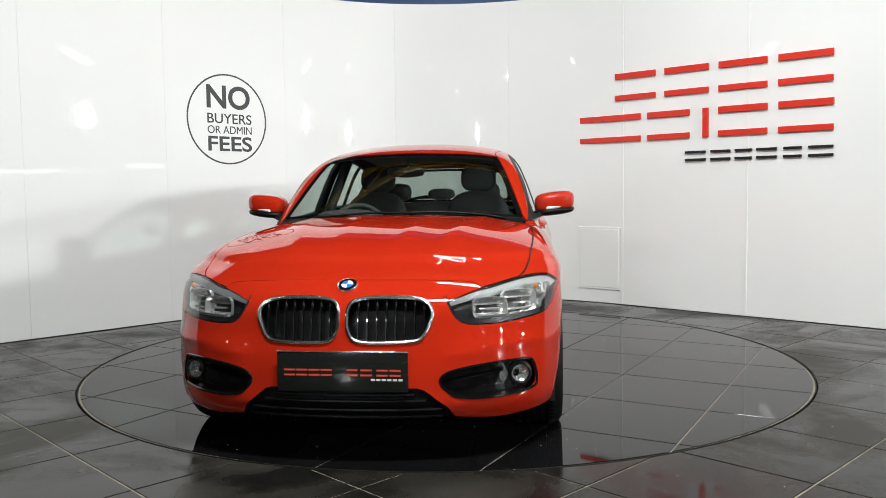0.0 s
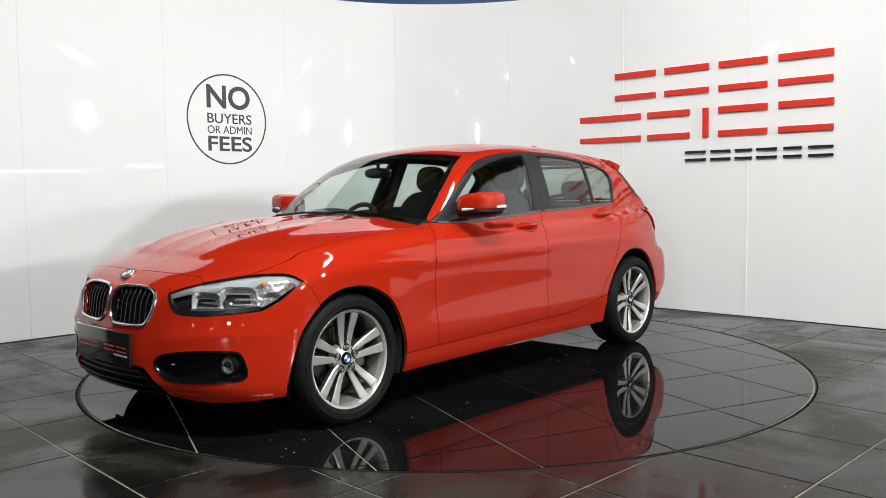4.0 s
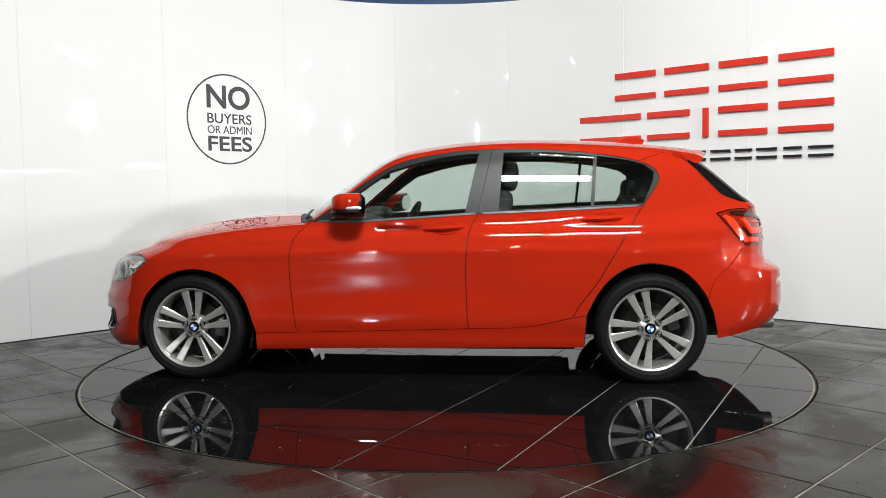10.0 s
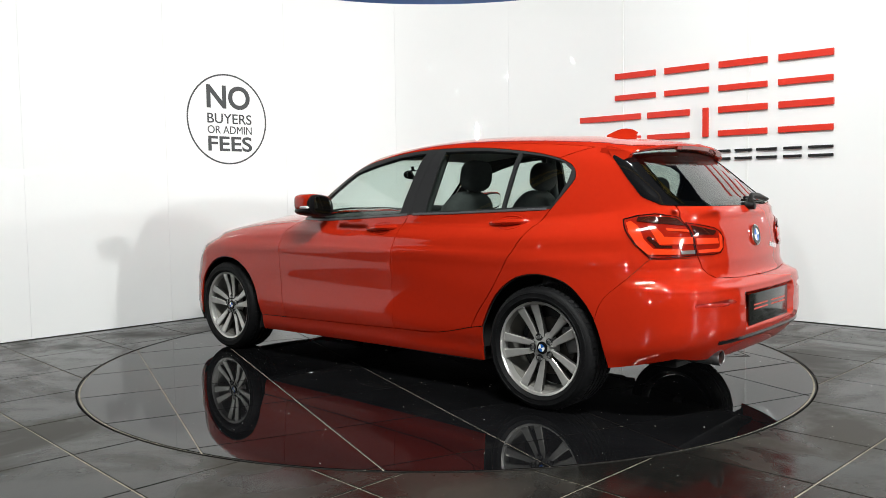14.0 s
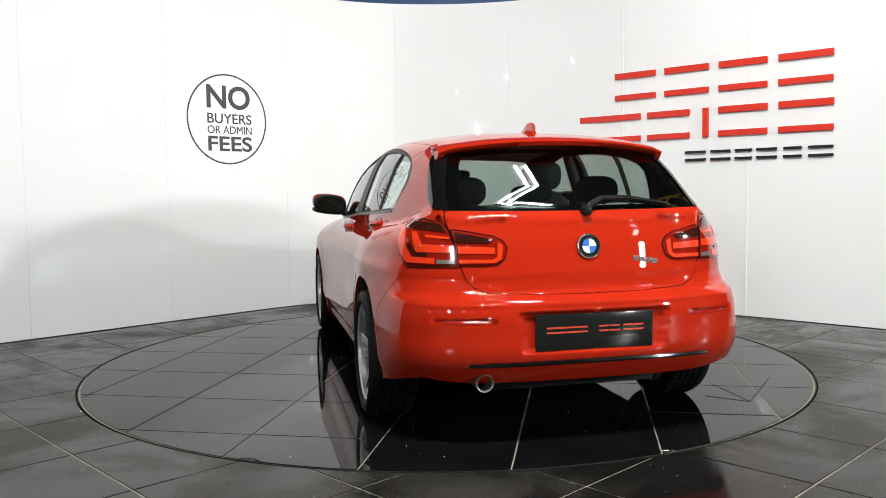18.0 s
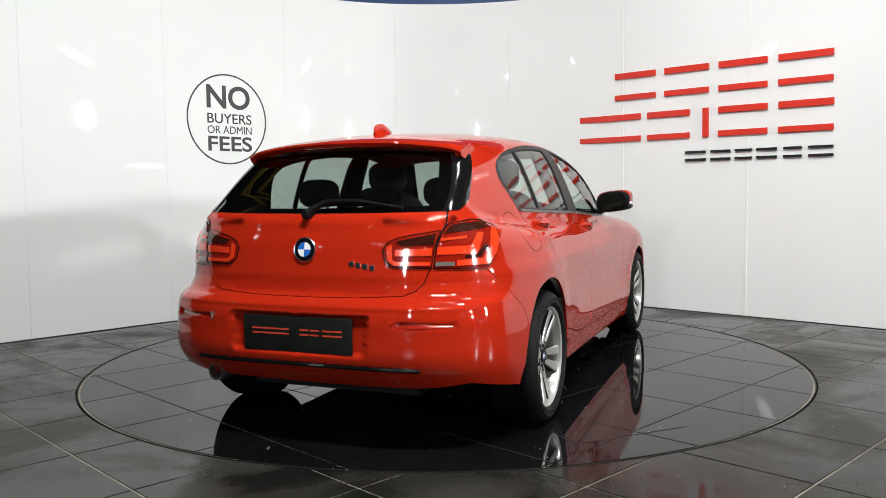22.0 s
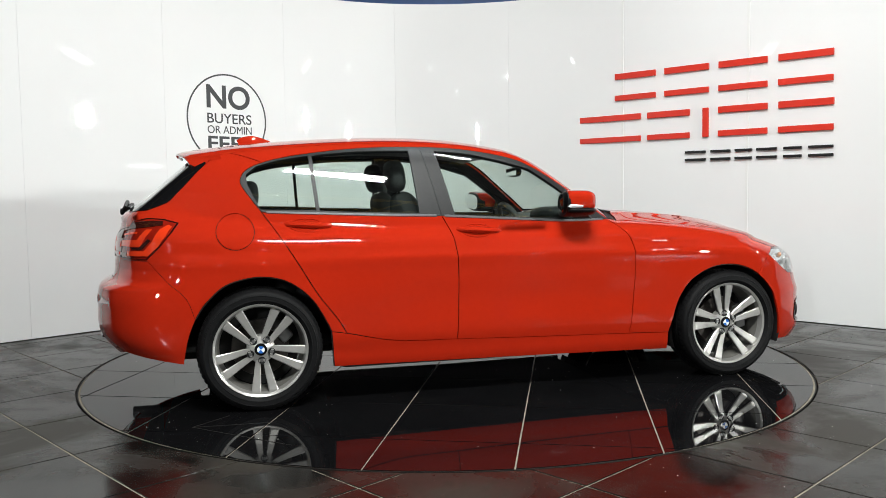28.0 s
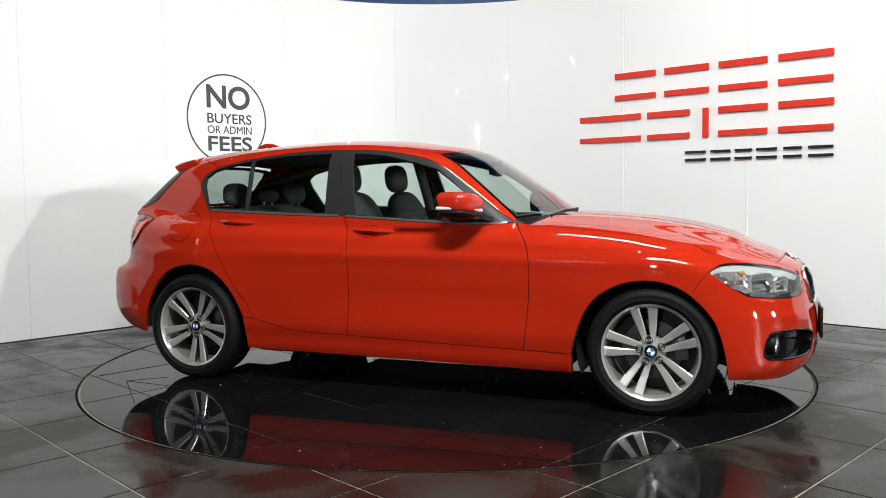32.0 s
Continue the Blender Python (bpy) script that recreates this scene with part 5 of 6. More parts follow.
def build_wheel():
    """A wheel about the y axis, its face towards +y, the middle of its hub face at nought."""
    wheel = part("wheel", lathe([(0.2385, 0.030), (0.2385, 0.034), (0.2365, 0.036), (0.226, 0.030), (0.221, 0.012), (0.218, -0.005)], 72), ALLOY, None, "silver twin-spoke alloy wheel")
    part("barrel", lathe([(0.218, -0.005), (0.214, -0.02), (0.208, -0.06), (0.206, -0.11), (0.214, -0.15), (0.232, -0.172), (0.238, -0.172)], 72), BARREL, wheel)
    tyre_p = [(0.2375, 0.030), (0.243, 0.040), (0.255, 0.046), (0.2565, 0.0485), (0.2590, 0.0485), (0.2605, 0.047), (0.279, 0.0475), (0.2805, 0.0495), (0.2835, 0.0485), (0.2845, 0.0455), (0.292, 0.043), (0.302, 0.034), (0.3085, 0.020), (0.3115, 0.002)]
    for g in (-0.020, -0.055, -0.090, -0.125):
        tyre_p += [(0.3135, g + 0.010), (0.3135, g + 0.0045), (0.306, g + 0.0035), (0.306, g - 0.0035), (0.3135, g - 0.0045)]
    tyre_p += [(0.3115, -0.150), (0.303, -0.176), (0.275, -0.190), (0.245, -0.180), (0.238, -0.170)]
    tyre = part("tyre", lathe(tyre_p, 72), RUBBER, wheel, "black road tyre")
    blocks = bmesh.new()
    for i in range(64):
        a = 2 * math.pi * i / 64
        for y0, y1, slant in ((0.026, -0.012, 0.30), (-0.136, -0.172, -0.30)):
            row = []
            for yy, rr in ((y0, 0.3050 if y0 > 0 else 0.3140), ((y0 + y1) / 2, 0.3138), (y1, 0.3140 if y0 > 0 else 0.3045)):
                sh = slant * (yy - y0)
                for da in (-0.030, 0.030):
                    row.append(((rr + 0.0014) * math.sin(a + da + sh), yy, (rr + 0.0014) * math.cos(a + da + sh)))
            vs = [blocks.verts.new(q) for q in row]
            lo = [blocks.verts.new((q[0] * 0.985, q[1], q[2] * 0.985)) for q in row]
            for fc in ((vs[0], vs[1], vs[3], vs[2]), (vs[2], vs[3], vs[5], vs[4]), (vs[0], vs[2], lo[2], lo[0]), (vs[2], vs[4], lo[4], lo[2]),
                       (vs[1], lo[1], lo[3], vs[3]), (vs[3], lo[3], lo[5], vs[5]), (vs[0], lo[0], lo[1], vs[1]), (vs[4], vs[5], lo[5], lo[4])):
                blocks.faces.new(fc)
    bmesh.ops.recalc_face_normals(blocks, faces=blocks.faces[:])
    tagged(part("tread", blocks, RUBBER, tyre), kind="stuff")
    for i in range(5):
        a = 2 * math.pi * i / 5
        for tw in (-1, 1):
            part("spoke", rim_spoke(a, tw), ALLOY, wheel).data.materials.append(WHEELGREY)
        bolt = lathe([(0.0, 0.001), (0.008, 0.001), (0.0095, -0.002), (0.0095, -0.02)], 12)
        bmesh.ops.transform(bolt, matrix=Matrix.Translation((0.056 * math.sin(a), 0.0025, 0.056 * math.cos(a))), verts=bolt.verts[:])
        part("wheel_bolt", bolt, ALLOYDARK, wheel)
        well = lathe([(0.0, -0.001), (0.0155, -0.001), (0.0165, 0.002), (0.0185, 0.002), (0.019, -0.01)], 20)
        bmesh.ops.transform(well, matrix=Matrix.Translation((0.056 * math.sin(a), 0.001, 0.056 * math.cos(a))), verts=well.verts[:])
        part("bolt_well", well, GAP, wheel)
    part("hub", lathe([(0.030, 0.0), (0.040, -0.004), (0.070, -0.014), (0.074, -0.05), (0.03, -0.05)], 40), ALLOY, wheel)
    cap = part("centre_cap", lathe([(0.0, 0.006), (0.028, 0.005), (0.032, 0.000), (0.032, -0.01)], 32), GLOSSBLACK, wheel, "round centre cap badge")
    bm = bmesh.new()
    for q in range(4):
        c = bm.verts.new((0, 0.0066, 0))
        vs = [bm.verts.new((0.019 * math.cos(math.pi * (q / 2 + k / 12)), 0.0066, 0.019 * math.sin(math.pi * (q / 2 + k / 12)))) for k in range(7)]
        for k in range(6):
            f = bm.faces.new((c, vs[k + 1], vs[k]))
            f.material_index = q % 2
    bm.normal_update()
    for f in bm.faces:
        if f.normal.y < 0:
            f.normal_flip()
    me = bpy.data.meshes.new("cap_field")
    bm.to_mesh(me)
    bm.free()
    me.materials.append(WHITE)
    me.materials.append(BLUE)
    part("cap_field", me, None, wheel)
    part("brake_disc", lathe([(0.06, -0.075), (0.145, -0.075), (0.147, -0.079), (0.147, -0.098), (0.06, -0.098)], 48), IRON, wheel, "steel brake disc")
    part("inner_barrel", lathe([(0.06, -0.12), (0.205, -0.125)], 40), GAP, wheel)
    cal = box(0.07, 0.06, 0.14, (-0.135, -0.085, 0.0), 0.015)
    part("brake_caliper", cal, ALLOYDARK, wheel)
    return wheel


wheel = build_wheel()
wheel.parent = car
FACE_F, FACE_R = 0.832, 0.842
wheel.matrix_local = pose(1.345, FACE_F, 0.3105)
for wx, wy, turn in ((-1.345, FACE_R, 20), (1.345, -FACE_F, 9), (-1.345, -FACE_R, 40)):
    m = pose(wx, wy, 0.3105) @ (pose(0, 0, 0) if wy > 0 else pose(0, 0, 0, 0, 0, 180)) @ pose(0, 0, 0, 0, turn, 0)
    copy_thing(wheel, m)
for wx in (1.345, -1.345):
    for sgn in (1, -1):
        prof = [(0.365 + (0.0 if wx > 0 else 0.015), y) for y in (0.845, 0.75, 0.60, 0.45)] + [(0.05, 0.45)]
        bm = bmesh.new()
        rows = []
        for i in range(25):
            a = math.radians((-21 + 222 * i / 24) if wx > 0 else (-6 + 190 * i / 24))
            rows.append([bm.verts.new((wx + r * math.cos(a), y * sgn, 0.31 + r * math.sin(a))) for r, y in prof])
        for a, b in zip(rows, rows[1:]):
            for k in range(len(prof) - 1):
                bm.faces.new((a[k], a[k + 1], b[k + 1], b[k]))
        part("wheel_arch_liner", smooth(bm, 50), GAP, car)

# ---- underside ----
part("underbody", box(1.86, 1.62, 0.07, (0.0, 0, 0.215), 0.02), GAP, car)
part("underbody", box(0.95, 0.86, 0.07, (1.40, 0, 0.215), 0.02), GAP, car)
part("underbody", box(0.95, 0.86, 0.09, (-1.40, 0, 0.245), 0.02), GAP, car)
part("engine_bay_wall", box(0.04, 1.36, 0.55, (0.80, 0, 0.55), 0.01), GAP, car)
part("radiator", box(0.05, 1.30, 0.42, (1.86, 0, 0.42), 0.01), GAP, car)
part("rear_valance", box(0.05, 1.30, 0.30, (-1.98, 0, 0.45), 0.01), GAP, car)

# ---- inside the car ----
def seat(y, name, x=0.0):
    s = part(name, egg((x - 0.05, y, 0.47), (0.27, 0.24, 0.10), 24, 12, 3.2), SEAT, car, "charcoal cloth front seat")
    back = egg((0, 0, 0.31), (0.085, 0.235, 0.33), 24, 16, 3.0)
    bmesh.ops.transform(back, matrix=Matrix.Translation((x - 0.30, y, 0.50)) @ pose(0, 0, 0, 0, -20, 0), verts=back.verts[:])
    part("seat_back", back, SEAT, s)
    hr = egg((0, 0, 0), (0.055, 0.125, 0.095), 24, 14, 2.8)
    bmesh.ops.transform(hr, matrix=Matrix.Translation((x - 0.545, y, 1.195)) @ pose(0, 0, 0, 0, -8, 0), verts=hr.verts[:])
    part("headrest", hr, SEAT, s)
    for dy in (-0.06, 0.06):
        part("headrest_post", tube([(x - 0.52, y + dy, 1.06), (x - 0.535, y + dy, 1.14)], 0.007, 8), CHROME, s)


seat(0.36, "front_seat")
seat(-0.36, "front_seat")
bench = part("rear_bench", egg((-0.93, 0, 0.50), (0.30, 0.62, 0.11), 32, 12, 3.4), SEAT, car, "charcoal cloth rear bench")
bk = egg((0, 0, 0.27), (0.08, 0.62, 0.29), 32, 14, 3.4)
bmesh.ops.transform(bk, matrix=Matrix.Translation((-1.16, 0, 0.50)) @ pose(0, 0, 0, 0, -22, 0), verts=bk.verts[:])
part("bench_back", bk, SEAT, bench)
for y, w, h, z in ((0.36, 0.115, 0.075, 1.10), (0.0, 0.11, 0.045, 1.085), (-0.36, 0.115, 0.075, 1.10)):
    part("headrest", egg((-1.37, y, z), (0.05, w, h), 20, 12, 2.8), SEAT, bench)
    for dy in (-0.05, 0.05):
        part("headrest_post", tube([(-1.365, y + dy, 0.99), (-1.365, y + dy, z - 0.02)], 0.006, 8), CHROME, bench)
part("parcel_shelf", box(0.50, 1.16, 0.02, (-1.67, 0, 0.965), 0.008), DASH, car)
dash = part("dashboard", egg((0.60, 0, 0.80), (0.30, 0.70, 0.165), 36, 14, 3.0), DASH, car, "black soft-touch dashboard")
part("instrument_hood", egg((0.42, -0.36, 0.955), (0.10, 0.19, 0.05), 24, 10, 2.4), DASH, dash)
wheel_m = Matrix.Translation((0.20, -0.36, 0.86)) @ pose(0, 0, 0, 0, 64, 0)
sw = tube([(0.182 * math.cos(a * math.pi / 20), 0.182 * math.sin(a * math.pi / 20), 0) for a in range(41)], 0.016, 10, False)
bmesh.ops.transform(sw, matrix=wheel_m, verts=sw.verts[:])
steer = part("steering_wheel", sw, DASH, car, "black leather steering wheel")
boss = egg((0, 0, -0.01), (0.07, 0.08, 0.03), 20, 10, 2.4)
bmesh.ops.transform(boss, matrix=wheel_m, verts=boss.verts[:])
part("steering_boss", boss, DASH, steer)
for a in (0, math.pi, math.pi / 2 * 3):
    sp = tube([(0.05 * math.cos(a + math.pi / 2), 0.05 * math.sin(a + math.pi / 2), -0.008), (0.178 * math.cos(a + math.pi / 2), 0.178 * math.sin(a + math.pi / 2), 0)], 0.014, 8)
    bmesh.ops.transform(sp, matrix=wheel_m, verts=sp.verts[:])
    part("steering_spoke", sp, DASH, steer)
rv = part("rear_view_mirror", egg((0.315, -0.02, 1.225), (0.022, 0.115, 0.034), 20, 10, 2.6), GLOSSBLACK, car, "black interior mirror")
part("mirror_face", box(0.003, 0.20, 0.048, (0.293, -0.02, 1.225), 0.001, 1), MIRROR, rv)
part("mirror_stem", tube([(0.32, -0.01, 1.245), (0.325, 0.0, 1.285)], 0.012, 8), GLOSSBLACK, rv)
part("cabin_floor", box(2.6, 1.36, 0.03, (-0.55, 0, 0.30), 0.01), SEAT, car)
part("tunnel", box(1.3, 0.24, 0.30, (0.0, 0, 0.45), 0.06, 3), DASH, car)
sheet("headlining", skin([roof_loop], (0, 0, -1), 0.06, 0.01, 0, -0.03), LINING, car, "pale grey headlining")
for sgn in (1, -1):
    part("pillar_lining", tube([(-0.42, 0.690 * sgn, 0.98), (-0.47, 0.560 * sgn, 1.33)], 0.035, 8), DASH, car)

# dark back of the panels
V3, F3 = [], []
for v, f, n in INNER:
    b = len(V3)
    V3 += v
    F3 += [tuple(b + i for i in q) for q in f]
me = bpy.data.meshes.new("inner_shell")
me.from_pydata(V3, [], F3)
part("inner_shell", me, GAP, car)


# ---- the place ----
def floor_material(name, colour, rough, rough_var, scale, speck):
    m = material(name, colour, rough, 0.0, 0.0, scale, 0.35, rough_var, spec=0.20 if speck else 0.18, random_amount=0.12, coord="World" if speck else "Object")
    # dried smears of dust with edges of their own
    t = m.node_tree
    b = t.nodes["Principled BSDF"]
    geo = t.nodes.new("ShaderNodeNewGeometry" if speck else "ShaderNodeTexCoord")
    patch, ramp = t.nodes.new("ShaderNodeTexNoise"), t.nodes.new("ShaderNodeMapRange")
    patch.inputs["Scale"].default_value, patch.inputs["Detail"].default_value = (1.35, 9) if speck else (2.1, 8)
    patch.inputs["Roughness"].default_value, patch.inputs["Distortion"].default_value = 0.58, 0.6
    t.links.new(geo.outputs["Position" if speck else "Object"], patch.inputs["Vector"])
    ramp.inputs["From Min"].default_value, ramp.inputs["From Max"].default_value = (0.46, 0.62) if speck else (0.60, 0.72)
    ramp.inputs["To Max"].default_value = 0.8 if speck else 0.25
    t.links.new(patch.outputs["Fac"], ramp.inputs["Value"])
    for key, kind, to in (("Base Color", "RGBA", (0.034, 0.031, 0.026, 1) if speck else (0.020, 0.0175, 0.014, 1)), ("Roughness", "FLOAT", 0.50 if speck else 0.16), ("Specular IOR Level", "FLOAT", 0.09 if speck else 0.18)):
        mix = t.nodes.new("ShaderNodeMix")
        mix.data_type = kind
        a, c, o = (2, 3, 0) if kind == "FLOAT" else (6, 7, 2)
        t.links.new(ramp.outputs[0], mix.inputs[0])
        if b.inputs[key].is_linked:
            t.links.new(b.inputs[key].links[0].from_socket, mix.inputs[a])
        else:
            mix.inputs[a].default_value = b.inputs[key].default_value
        mix.inputs[c].default_value = to
        t.links.new(mix.outputs[o], b.inputs[key])
    return m


TILE = floor_material("anthracite_tile", (0.0075, 0.0072, 0.0066), 0.15, 0.12, 1.5, True)
TABLETILE = floor_material("polished_anthracite_tile", (0.0045, 0.0045, 0.005), 0.025, 0.018, 2.3, False)
GROUT = material("grout", (0.27, 0.24, 0.195), 0.8, spec=0.2, noise_scale=14, noise_amount=0.35)
EDGE = material("steel_edge", (0.012, 0.011, 0.010), 0.6, spec=0.2)
RIM = material("turntable_rim", (0.006, 0.006, 0.006), 0.5, 0.3)
PANEL = material("white_gloss_panel", (0.84, 0.84, 0.84), 0.022, 0.0, 0.0, 0.9, 0.012, 0.008, spec=0.5, coord="Object")
STRIP = material("white_strip", (0.82, 0.82, 0.81), 0.25)
HALLWALL = material("dark_hall_cladding", (0.038, 0.038, 0.041), 0.6, noise_scale=2, noise_amount=0.25)
BLUESTEEL = material("blue_painted_steel", (0.02, 0.09, 0.30), 0.4, noise_scale=6, noise_amount=0.15)
YELLOW = material("yellow_painted_steel", (0.55, 0.36, 0.06), 0.45, noise_scale=6, noise_amount=0.15)
LAMPBODY = material("white_enamel", (0.7, 0.7, 0.7), 0.4)
TUBE = material("lit_tube", (0.97, 1.0, 1.0), 0.4, emit=21.0)
SIGNRED = material("sign_red", (0.66, 0.035, 0.018), 0.35, noise_scale=9, noise_amount=0.03)
SIGNBLACK = material("sign_black", (0.012, 0.012, 0.013), 0.35)
SIGNGREY = material("sign_charcoal", (0.045, 0.047, 0.05), 0.5)

# floor: one dark bed with joints, tiles laid on it
RING = 2.255
ground = bmesh.new()
gv = [[ground.verts.new((r * math.cos(2 * math.pi * i / 128), r * math.sin(2 * math.pi * i / 128), -0.004)) for i in range(128)] for r in (RING + 0.007, 4.6, 60.0)]
for a, b in zip(gv, gv[1:]):
    for i in range(128):
        ground.faces.new((a[i], a[(i + 1) % 128], b[(i + 1) % 128], b[i])).material_index = 0 if b is gv[1] else 1
floor = tagged(part("floor", ground, GROUT, None), "dark grey polished porcelain tiles laid on the diagonal", "floor", kind="structure")
floor.data.materials.append(TILE)
pit = lathe([(0.0, -0.05), (RING + 0.05, -0.05), (RING + 0.0075, -0.0035)], 128, axis="z")
part("pit", pit, RIM, floor)

table = new("turntable")
tagged(table, "round car turntable paved with polished black tiles", "turntable")
part("deck", lathe([(0.0, -0.03), (RING - 0.006, -0.03), (RING - 0.004, -0.004), (0.0, -0.004)], 128, axis="z"), GROUT, table)
part("rim", lathe([(RING - 0.002, -0.03), (RING - 0.002, 0.0006), (RING - 0.007, 0.0006), (RING - 0.008, -0.003)], 160, axis="z"), EDGE, table, "thin dark steel edge ring")


def clipped(poly, radius, outside):
    """A convex tile kept inside the circle, or, roughly, outside it."""
    if not outside:
        out = []
        n = len(poly)
        for i in range(n):
            a, b = Vector(poly[i]), Vector(poly[(i + 1) % n])
            steps = 120
            for k in range(steps):
                q = a.lerp(b, k / steps)
                out.append(q)
        inside = [q for q in out if q.length <= radius]
        if len(inside) < 3:
            return None
        res = []
        for q in out:
            if q.length <= radius:
                res.append(q)
            else:
                res.append(q * (radius / q.length))
        # points pushed to the rim must still lie in the tile
        keep = [q for q in res if abs(q.length - radius) > 1e-4 or all(
            (Vector(poly[(i + 1) % n]) - Vector(poly[i])).cross(q - Vector(poly[i])) > -1e-4 for i in range(n))]
        return keep if len(keep) > 2 else None
    return poly


def tile_mesh(outline, z0, z1, name):
    me = bpy.data.meshes.new(name)
    n = len(outline)
    c = sum((Vector(q) for q in outline), Vector((0, 0))) / n
    bev = 0.0018
    top = []
    for q in outline:
        d = c - Vector(q)
        top.append(Vector(q) + d.normalized() * bev)
    v = [(q[0], q[1], z0) for q in outline] + [(q[0], q[1], z1 - bev * 0.7) for q in outline] + [(q[0], q[1], z1) for q in top]
    f = [tuple(range(2 * n, 3 * n))]
    for i in range(n):
        j = (i + 1) % n
        f += [(i, j, n + j, n + i), (n + i, n + j, 2 * n + j, 2 * n + i)]
    me.from_pydata(v, [], f)
    return me


def rotated(u, v, deg):
    a = radians(deg)
    return Vector((u * math.cos(a) - v * math.sin(a), u * math.sin(a) + v * math.cos(a)))


def lay_tiles(parent, deg, u0, v0, size, joint, mat, z, inner_r, outer_r, on_table):
    shared = None
    for i in range(-12, 13):
        for j in range(-12, 13):
            a, b = u0 + i * size + joint / 2, v0 + j * size + joint / 2
            c, d = a + size - joint, b + size - joint
            corners = [rotated(a, b, deg), rotated(c, b, deg), rotated(c, d, deg), rotated(a, d, deg)]
            mid = rotated((a + c) / 2, (b + d) / 2, deg)
            rs = [q.length for q in corners]
            if on_table:
                if mid.length > outer_r + 0.45:
                    continue
                poly = corners if max(rs) < outer_r else clipped(corners, outer_r - 0.001, False)
                if not poly:
                    continue
                if poly is not corners:
                    # thin out points on straight stretches
                    slim = [q for k, q in enumerate(poly) if abs((poly[k - 1] - q).normalized().cross((poly[(k + 1) % len(poly)] - q).normalized())) > 1e-3]
                    poly = slim if len(slim) > 2 else poly
            else:
                if max(rs) < inner_r or mid.length > outer_r or mid.y < -5.0 or mid.y > 4.0:
                    continue
                poly = corners
                if min(rs) < inner_r or mid.length < inner_r + 0.2:
                    fine = []
                    for k in range(4):
                        p0, p1 = corners[k], corners[(k + 1) % 4]
                        fine += [p0.lerp(p1, s / 120) for s in range(120)]
                    ang = [q for q in fine if q.length >= inner_r]
                    if len(ang) < 3:
                        continue
                    if len(ang) < len(fine):
                        # the arc's stretch inside the tile closes the outline
                        k0 = next(k for k in range(len(fine)) if fine[k].length >= inner_r and fine[k - 1].length < inner_r)
                        order = [fine[(k0 + k) % len(fine)] for k in range(len(fine))]
                        run = []
                        for q in order:
                            if q.length < inner_r:
                                break
                            run.append(q)
                        e, s = run[-1], run[0]
                        a0, a1 = math.atan2(e.y, e.x), math.atan2(s.y, s.x)
                        da = (a1 - a0 + math.pi) % (2 * math.pi) - math.pi
                        run += [Vector((inner_r * math.cos(a0 + da * k / 12), inner_r * math.sin(a0 + da * k / 12))) for k in range(13)]
                        poly = run
            area = abs(sum(poly[k].x * poly[(k + 1) % len(poly)].y - poly[(k + 1) % len(poly)].x * poly[k].y for k in range(len(poly)))) / 2
            if area < 0.0002:
                continue
            if poly is corners:
                if shared is None:
                    base = [q - mid for q in corners]
                    shared = tile_mesh(base, z - 0.012, z, "tile")
                    shared.materials.append(mat)
                ob = part("tile", shared, mat, parent)
                ob.location = (mid.x, mid.y, random.uniform(-0.0004, 0.0))
                ob.rotation_euler = (radians(random.uniform(-0.02, 0.02)), radians(random.uniform(-0.02, 0.02)), 0)
            else:
                local = [q - mid for q in poly]
                ob = part("tile", tile_mesh(local, z - 0.012, z, "tile"), mat, parent)
                ob.location = (mid.x, mid.y, 0)


# curved white wall in panels
CENTRE, BEND = Vector((0.0, 0.74)), 2.38
A_LEFT, A_RIGHT = math.atan2(0.70, -0.714), math.atan2(0.734, 0.679)
ARC = BEND * (A_LEFT - A_RIGHT)
TOP = 3.02


def wall_at(s, off=0.0):
    """The point s metres along the wall from its first bend, off metres in front of it, and the way the wall faces."""
    a = A_LEFT - min(max(s, 0), ARC) / BEND
    n = Vector((math.cos(a), math.sin(a)))
    d = Vector((n.y, -n.x))
    q = CENTRE + n * (BEND - off) + d * (min(s, 0) + max(s - ARC, 0))
    return q, -n


def slab(s0, s1, z0, z1, d0, d1, bevel=0.002):
    """A piece of wall bent along it, from d0 to d1 metres in front of its face."""
    n = max(1, int((s1 - s0) / 0.06))
    prof = [(d0, z0), (d1 - bevel, z0), (d1, z0 + bevel), (d1, z1 - bevel), (d1 - bevel, z1), (d0, z1)]
    bm = bmesh.new()
    rows = []
    for i in range(n + 1):
        s = s0 + (s1 - s0) * i / n
        rows.append([bm.verts.new((*wall_at(s, d)[0], z)) for d, z in prof])
    for a, b in zip(rows, rows[1:]):
        for k in range(6):
            bm.faces.new((a[k], a[(k + 1) % 6], b[(k + 1) % 6], b[k]))
    bm.faces.new(rows[0][::-1])
    bm.faces.new(rows[-1])
    bmesh.ops.recalc_face_normals(bm, faces=bm.faces[:])
    return smooth(bm, 30)


wall = tagged(part("wall_back", slab(-4.6, ARC + 4.6, 0.0, TOP, -0.14, -0.022), STRIP, None),
              "tall white gloss-panelled wall with a curved corner", "wall", kind="structure")
SEAMS = [-4.6, -3.36, -2.15, -0.985, 0.245, 1.41, 2.58, ARC + 0.12, ARC + 1.32, ARC + 2.52, ARC + 4.6]
for s0, s1 in zip(SEAMS, SEAMS[1:]):
    part("wall_panel", slab(s0 + 0.0006, s1 - 0.0006, 0.004, TOP, -0.022, 0.0), PANEL, wall)
for s in (ARC + 0.12, ARC + 1.32):
    part("cover_strip", slab(s - 0.011, s + 0.011, 0.004, TOP, 0.0, 0.006), STRIP, wall)
